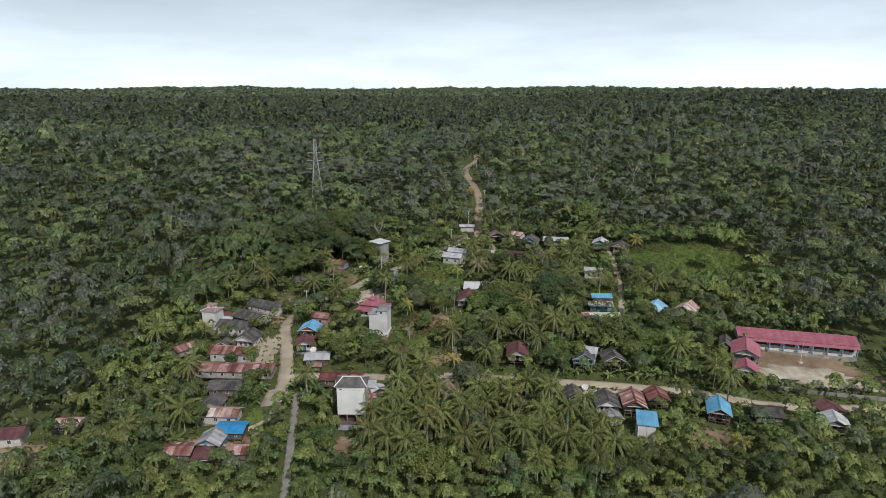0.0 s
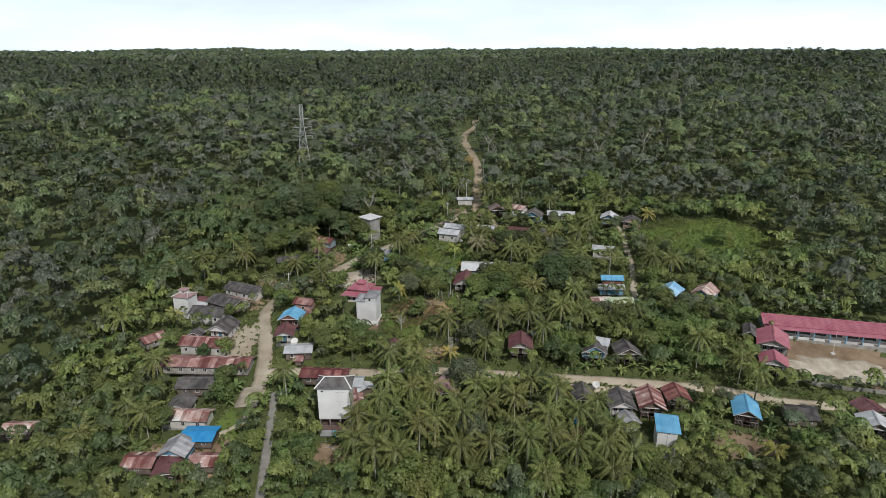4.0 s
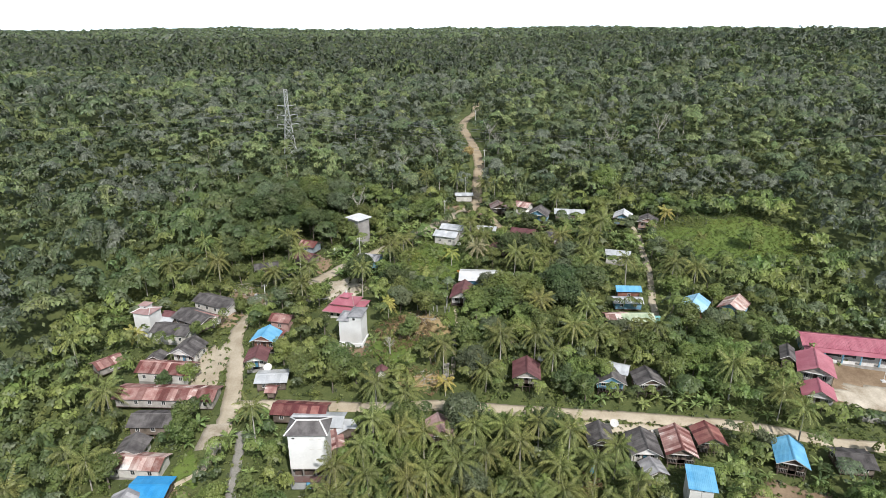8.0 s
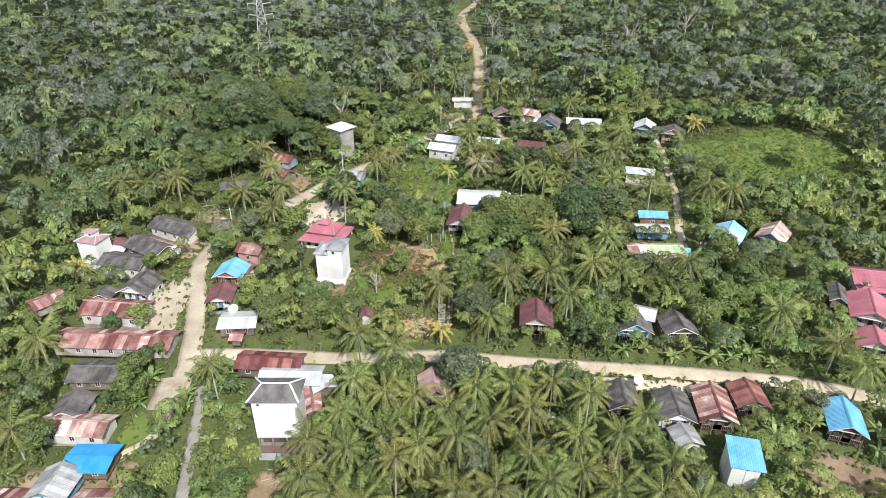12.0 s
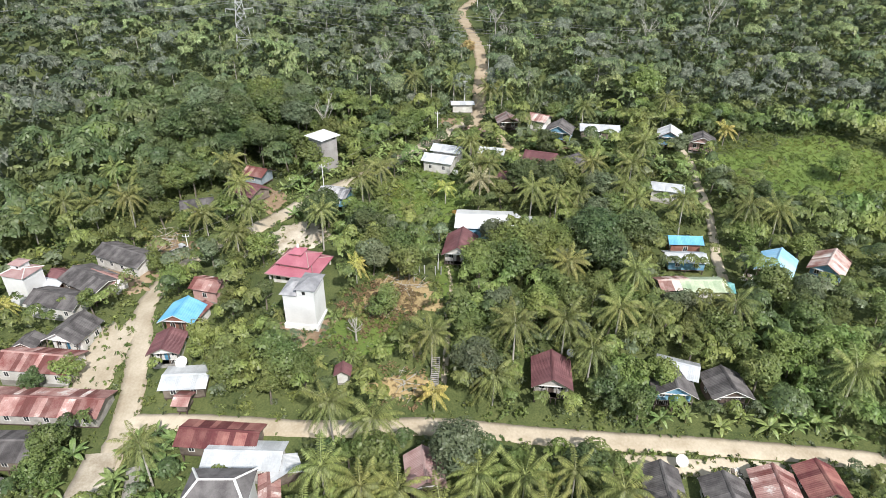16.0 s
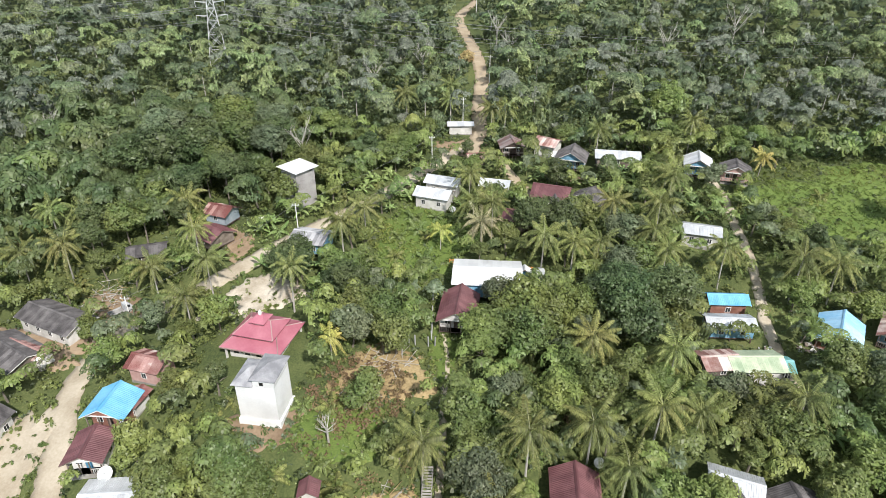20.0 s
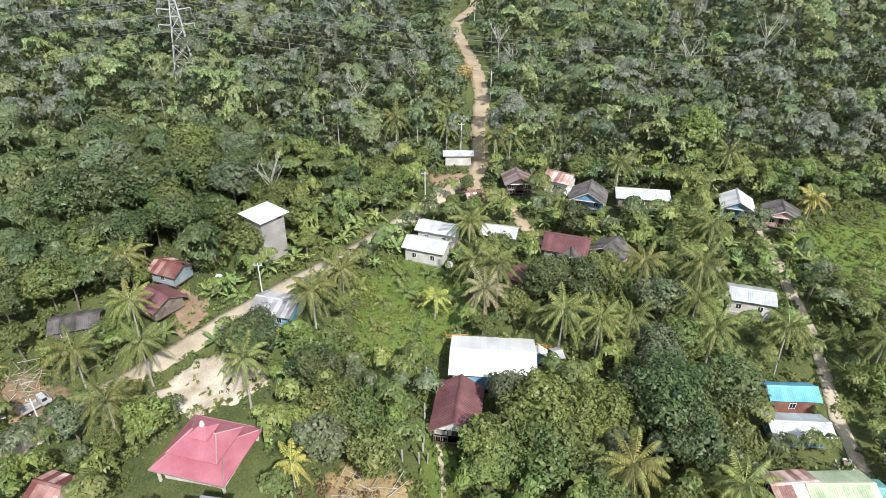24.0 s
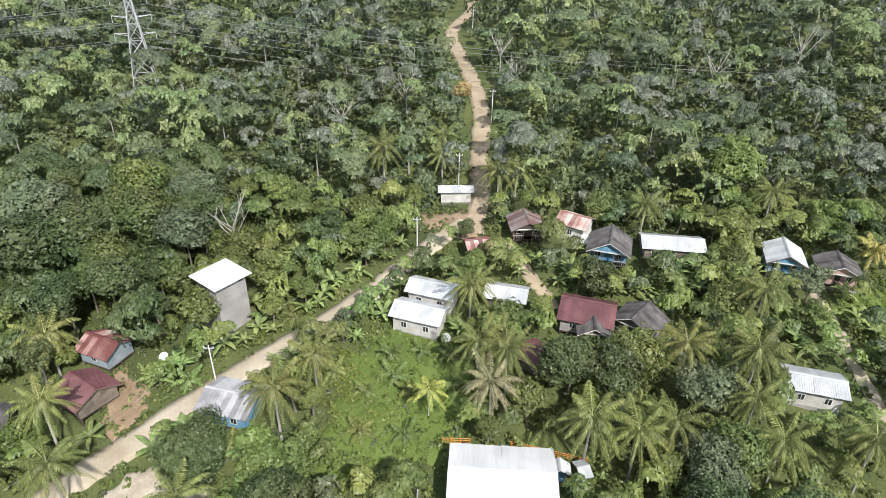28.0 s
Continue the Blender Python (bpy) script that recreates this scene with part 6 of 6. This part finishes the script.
# ---- power line and poles ----
def pylon(x, y, h):
    ob = empty("pylon", pose(x, y, float(ground_z(x, y)) - 1, 0, 0, 20), "grey lattice steel high voltage pylon", "pylon")
    def half(z):
        return 2.9 + (0.7 - 2.9) * min(1, z / (h * 0.72))
    levels = [0, 5, 9.5, 13.5, 17, 20, 22.8, 25.4, 27.6, h]
    for sx in (-1, 1):
        for sy in (-1, 1):
            for a, b in zip(levels, levels[1:]):
                under(ob, "leg", bar("leg", STEEL, (sx * half(a), sy * half(a), a), (sx * half(b), sy * half(b), b), 0.13, 4))
    for a, b in zip(levels, levels[1:]):
        p, q = half(a), half(b)
        for k in range(4):
            m = pose(0, 0, 0, 0, 0, 90 * k)
            under(ob, "brace", bar("brace", STEEL, (-p, -p, a), (q, -q, b), 0.07, 4), m)
            under(ob, "brace", bar("brace", STEEL, (p, -p, a), (-q, -q, b), 0.07, 4), m)
            under(ob, "girt", bar("girt", STEEL, (-q, -q, b), (q, -q, b), 0.06, 4), m)
    tips = []
    for z, reach in ((14.6, 4.6), (18.6, 4.3), (22.6, 4.0)):
        for sx in (-1, 1):
            for sy in (-1, 1):
                under(ob, "cross_arm", bar("cross_arm", STEEL, (sx * half(z), sy * half(z), z), (sx * reach, 0, z + 0.4), 0.09, 4))
            under(ob, "insulator", bar("insulator", STEEL, (sx * reach, 0, z + 0.4), (sx * reach, 0, z - 1.2), 0.08, 5))
            tips.append(ob.matrix_world @ Vector((sx * reach, 0, z - 1.2)))
    return tips


bpy.context.view_layer.update()
ends = pylon(-80.2, 311, 29.5)


def cable(name, a, b, sag, r=0.035, label="thin sagging power cable"):
    a, b = Vector(a), Vector(b)
    cu = bpy.data.curves.new(name, "CURVE")
    cu.dimensions, cu.bevel_depth, cu.bevel_resolution = "3D", r, 0
    sp = cu.splines.new("POLY")
    sp.points.add(24)
    for i in range(25):
        u = i / 24
        q = a.lerp(b, u) - Vector((0, 0, 4 * sag * u * (1 - u)))
        sp.points[i].co = (*q, 1)
    cu.materials.append(WIRE)
    tagged(new(name, cu), label, "cable", "power cables")


for p in ends:
    cable("power_cable", p, p + Vector((330, 4, -4)), 11, 0.045)
    cable("power_cable", p, p + Vector((-320, 25, -4)), 10, 0.045)


def pole(x, y, h, mat=None, lean=0.0):
    z = float(ground_z(x, y))
    ob = empty("utility_pole", pose(x, y, z, 0, lean, 0), "slim pale concrete utility pole beside the road", "pole", "utility poles")
    under(ob, "shaft", bar("shaft", mat or TRIM, (0, 0, -1), (0, 0, h), 0.13, 6, 0.08))
    under(ob, "cross_arm", box("cross_arm", STEEL, -0.7, 0.7, -0.05, 0.05, h - 0.5, h - 0.38))
    for sx in (-0.6, 0, 0.6):
        under(ob, "insulator", bar("insulator", TRIM, (sx, 0, h - 0.38), (sx, 0, h - 0.15), 0.06, 5))
    return Vector((x, y, z + h - 0.2))


POLES = [pole(*row) for row in ((-55, 193.5, 8), (-33.5, 220.5, 7.5), (-8.5, 251, 7.5), (-1.5, 273, 8), (6, 300, 8), (7, 333, 8), (2, 356, 8))]
for a, b in zip(POLES, POLES[1:]):
    cable("line_cable", a, b, 1.0, 0.02, "thin overhead village cable")


def dish(x, y, z, r=1.0, turn=0.0):
    ob = empty("satellite_dish", pose(x, y, float(ground_z(x, y)) + z, 0, 0, turn), "pale round satellite dish on a short mast", "satellite dish", "satellite dishes")
    v = [(0, 0, 0)]
    for k in (0.5, 1.0):
        v += [(r * k * math.cos(a), r * k * math.sin(a), 0.28 * r * k * k) for a in np.linspace(0, math.tau, 16, endpoint=False)]
    v += [(a, b, c - 0.04) for a, b, c in v]
    f = []
    for o, flip in ((0, 1), (33, -1)):
        f += [(o, o + 1 + i, o + 1 + (i + 1) % 16)[::flip] for i in range(16)]
        f += [(o + 1 + i, o + 17 + i, o + 17 + (i + 1) % 16, o + 1 + (i + 1) % 16)[::flip] for i in range(16)]
    f += [(17 + i, 50 + i, 50 + (i + 1) % 16, 17 + (i + 1) % 16) for i in range(16)]
    me = bpy.data.meshes.new("bowl")
    me.from_pydata(v, [], f)
    me.materials.append(TRIM)
    under(ob, "bowl", me, pose(0, 0, 0.9, 35, 0, 0))
    under(ob, "mast", bar("mast", STEEL, (0, 0.1, -z - 0.5), (0, 0.1, 0.9), 0.05, 5))
    under(ob, "feed_arm", bar("feed_arm", STEEL, (0, -0.1, 0.95), (0, -0.5, 1.6), 0.03, 4))


for row in ((31.4, 152.0, 0.8, 0.9), (-46.2, 166.6, 0.6, 1.0), (-59.2, 149.3, 0.6, 1.0), (21.0, 254.4, 0.8, 1.0), (-42.2, 224.7, 0.4, 0.65), (-3.0, 230.0, 0.3, 0.7), (17.6, 169.0, 1.2, 0.7)):
    dish(*row)

# ---- small things ----
def dead_tree(x, y, h, seed, label="leafless pale dead tree"):
    ob = empty("dead_tree", pose(x, y, float(ground_z(x, y)), 0, 0, seed * 50), label, "tree", "dead trees")
    r = random.Random(seed)
    under(ob, "trunk", bar("trunk", PALEBARK, (0, 0, -0.5), (0, 0, h * 0.6), 0.2, 6, 0.12))
    for i in range(9):
        a, z = i * 2.4 + r.uniform(-0.3, 0.3), h * r.uniform(0.4, 0.62)
        tip = Vector((math.cos(a) * h * 0.22, math.sin(a) * h * 0.22, z + h * r.uniform(0.18, 0.38)))
        br = under(ob, "branch", bar("branch", PALEBARK, (0, 0, z), tip, 0.09, 5, 0.04))
        for k in range(4):
            t2 = tip + Vector((r.uniform(-1, 1), r.uniform(-1, 1), r.uniform(0.4, 1.4))) * h * 0.09
            under(br, "twig", bar("twig", PALEBARK, tip.lerp(Vector((0, 0, z)), r.uniform(0, 0.4)), t2, 0.035, 4, 0.015))


for x, y, h, s in ((82, 316, 17, 1), (60, 310, 13, 2), (-28, 290, 12, 3), (-14, 300, 12, 4), (8.5, 318, 13, 5), (-38, 246, 13, 6), (-100, 250, 13, 7), (97, 330, 14, 8), (12, 310, 12, 9), (-60, 290, 12, 10), (-18, 172, 5, 11), (-7, 170, 5, 12)):
    dead_tree(x, y, h, s)


def brush_pile(x, y, n, reach, seed, label):
    ob = empty("brush_pile", pose(x, y, float(ground_z(x, y))), label, "brush pile", "brush piles")
    r = random.Random(seed)
    stick = [bar("stick", m, (-L / 2, 0, 0), (L / 2, 0, 0), 0.06, 5, 0.03) for m, L in ((PALEBARK, 3.2), (PALEBARK, 2.2), (DRY, 2.6))]
    for i in range(n):
        a, q = r.uniform(0, 360), reach * r.random() ** 0.7
        px, py = q * math.cos(i * 2.4), q * math.sin(i * 2.4)
        z = float(ground_z(x + px, y + py) - ground_z(x, y))
        under(ob, "stick", stick[i % 3], pose(px, py, z + r.uniform(0.25, 0.6), r.uniform(-6, 6), r.uniform(-14, 14), a))


brush_pile(-11.5, 186.5, 46, 4.0, 1, "pile of cut pale branches on dry grass")
brush_pile(-15, 180, 26, 2.6, 2, "pile of cut dry branches on brown weeds")
brush_pile(-9, 163.5, 30, 2.8, 3, "grey cut palm fronds lying by the road")
brush_pile(-65, 204.5, 60, 4.2, 4, "scattered planks and timber scraps behind a house")
brush_pile(-28.5, 131.5, 10, 2.0, 5, "few planks on bare earth before a tower")

# orange fence behind the white roofed house
def fence(name, a, b, mat, label, gap=1.2, h=1.0):
    a, b = Vector(a), Vector(b)
    L = (b - a).length
    ob = empty(name, pose(a.x, a.y, 0), label, "fence", "fences")
    n = max(1, round(L / gap))
    post = box("post", mat, -0.06, 0.06, -0.06, 0.06, -0.4, h)
    last = None
    for i in range(n + 1):
        p = a.lerp(b, i / n)
        z = float(ground_z(p.x, p.y)) + 0.1
        under(ob, "post", post, pose(p.x - a.x, p.y - a.y, z))
        here = Vector((p.x - a.x, p.y - a.y, z))
        if last is not None:
            for k in (0.25, 0.6, 0.92):
                under(ob, "rail", bar("rail", mat, last + Vector((0, 0, h * k)), here + Vector((0, 0, h * k)), 0.05, 4))
        last = here


fence("wooden_fence", (-3.0, 213.2), (0.4, 213.2), ORANGE, "orange painted wooden rail fence")
fence("wooden_fence", (5.5, 213.0), (14.5, 211.0), ORANGE, "orange painted wooden rail fence")

# white concrete posts in rows beside the maroon roofed house
post_me = bar("post", WALL["greyplank"], (0, 0, -0.4), (0, 0, 1.9), 0.11, 6)
for i in range(9):
    for x, y in ((-5.2 - 0.06 * i, 192.0 + 1.7 * i), (-13.0 + 1.05 * i, 191.4 - 0.1 * i)):
        if not any(math.hypot(x - a, y - b) < 0.6 for a, b in PLANTED):
            ob = new("fence_post", post_me)
            ob.matrix_world = pose(x, y, float(ground_z(x, y)), (i * 37) % 5 - 2, (i * 53) % 5 - 2, 0)
            tagged(ob, "pale concrete fence post in weeds", "post", "fence posts")

# wooden steps up the bank
def steps(x, y, yaw):
    ob = empty("wooden_steps", pose(x, y, float(ground_z(x, y)), 0, 0, yaw), "grey wooden steps up an overgrown bank", "steps")
    tread = box("tread", WALL["greywood"], -0.6, 0.6, -0.12, 0.12, -0.04, 0.04)
    for i in range(16):
        under(ob, "tread", tread, pose(0, i * 0.38, 0.25 + float(ground_z(x, y + i * 0.38) - ground_z(x, y)) + 0.35))
    for sx in (-0.62, 0.62):
        z1 = float(ground_z(x, y + 5.8) - ground_z(x, y))
        under(ob, "stringer", bar("stringer", WALL["greywood"], (sx, -0.2, 0.5), (sx, 5.9, z1 + 0.62), 0.07, 4))


steps(-4.3, 163.0, 0)

# flagpole and yard wall of the school
flag = empty("flagpole", pose(98, 172.2, float(ground_z(98, 172.2))), "thin white flagpole in the school yard", "flagpole")
under(flag, "pole", bar("pole", TRIM, (0, 0, -0.3), (0, 0, 6.5), 0.07, 6, 0.04))
under(flag, "base", box("base", TRIM, -0.5, 0.5, -0.5, 0.5, -0.2, 0.35))


def low_wall(a, b, h, t, mat, label, name="yard_wall"):
    a, b = Vector(a), Vector(b)
    n = max(1, round((b - a).length / 2.0))
    ob = empty(name, pose(a.x, a.y, 0), label, "wall")
    ang = math.degrees(math.atan2(b.y - a.y, b.x - a.x))
    L = (b - a).length / n
    me = box("block", mat, 0, L - 0.02, -t / 2, t / 2, -0.8, h)
    for i in range(n):
        p = a.lerp(b, i / n)
        under(ob, "block", me, pose(p.x - a.x, p.y - a.y, float(ground_z(p.x, p.y)) + 0.1, 0, 0, ang))


low_wall((82, 160.5), (118, 156.5), 0.9, 0.3, WALL["concrete"], "grey concrete retaining wall below the school yard")
low_wall((-37.6, 100), (-45.4, 140), 0.3, 0.18, WALL["concrete"], "low grey concrete kerb along a path", "kerb")


def water_tank(x, y, z, mat, label):
    ob = empty("water_tank", pose(x, y, float(ground_z(x, y)) + z), label, "tank", "water tanks")
    me = bpy.data.meshes.new("drum")
    bm = bmesh.new()
    bmesh.ops.create_cone(bm, cap_ends=True, segments=14, radius1=0.55, radius2=0.5, depth=1.3)
    bmesh.ops.bevel(bm, geom=bm.edges[:], offset=0.06, segments=1, affect="EDGES")
    bm.to_mesh(me)
    bm.free()
    me.materials.append(mat)
    under(ob, "drum", me, pose(0, 0, 0.65))
    under(ob, "lid", bar("lid", DARK, (0, 0, 1.3), (0, 0, 1.4), 0.22, 10))


water_tank(-63.5, 123.5, 0.1, ROOF["blue"], "sky blue plastic water tank beside a hut")
water_tank(25.2, 141.0, 0.1, ROOF["bluedeep"], "deep blue plastic water tank among palms")
water_tank(72.5, 190.5, 0.1, ROOF["white"], "white water tank by a blue roofed house")


def rubble_heap(x, y):
    ob = empty("rubble_heap", pose(x, y, float(ground_z(x, y))), "heap of pale rubble and planks by a path", "rubble")
    r = random.Random(4)
    for i in range(22):
        s = r.uniform(0.15, 0.4)
        under(ob, "rubble", box("rubble", WALL["white"] if i % 2 else WALL["wood"], -s, s, -s * 0.6, s * 0.6, 0, s * 0.7), pose(r.uniform(-1.6, 1.6), r.uniform(-1.2, 1.2), 0.05 + 0.2 * r.random(), r.uniform(-12, 12), r.uniform(-12, 12), r.uniform(0, 360)))


rubble_heap(48.5, 193.5)
rubble_heap(38.5, 151.5)
rubble_heap(56.0, 195.5)


# small flatbed truck parked among the timber
def truck(x, y, yaw):
    ob = empty("flatbed_truck", pose(x, y, float(ground_z(x, y)) + 0.18, 0, 0, yaw), "small white flatbed truck parked on bare earth", "truck")
    white, dark = ROOF["zinc"], WALL["dark"]
    under(ob, "chassis", box("chassis", dark, -0.35, 0.35, -1.9, 1.9, 0.4, 0.55))
    cab = under(ob, "cab", prism("cab", white, [(-1.9, 0.45), (-0.55, 0.45), (-0.55, 1.75), (-1.35, 1.75), (-1.75, 1.1), (-1.9, 1.05)], -0.75, 0.75), pose(0, 0, 0, 0, 0, 90))
    under(cab, "windscreen", box("windscreen", GLASS, -1.74, -1.4, -0.66, 0.66, 1.14, 1.17), pose(0, 0, 0))
    for sy in (-0.76, 0.76):
        under(cab, "side_window", box("side_window", GLASS, -1.35, -0.7, sy - 0.01, sy + 0.01, 1.1, 1.6))
    under(ob, "bed_floor", box("bed_floor", WALL["greywood"], -0.8, 0.8, -0.45, 2.0, 0.62, 0.7))
    for sx in (-0.8, 0.8):
        under(ob, "side_board", box("side_board", WALL["greyplank"], sx - 0.03, sx + 0.03, -0.45, 2.0, 0.7, 1.0))
    under(ob, "tail_board", box("tail_board", WALL["greyplank"], -0.77, 0.77, 1.95, 2.01, 0.7, 1.0))
    for sx in (-0.68, 0.68):
        for sy in (-1.25, 1.25):
            wheel = under(ob, "wheel", bar("tyre", DARK, (sx - 0.1, sy, 0.2), (sx + 0.1, sy, 0.2), 0.33, 14))
            under(wheel, "rim", bar("rim", STEEL, (sx - 0.11, sy, 0.2), (sx + 0.11, sy, 0.2), 0.17, 10))


truck(-60.6, 199.9, 145)
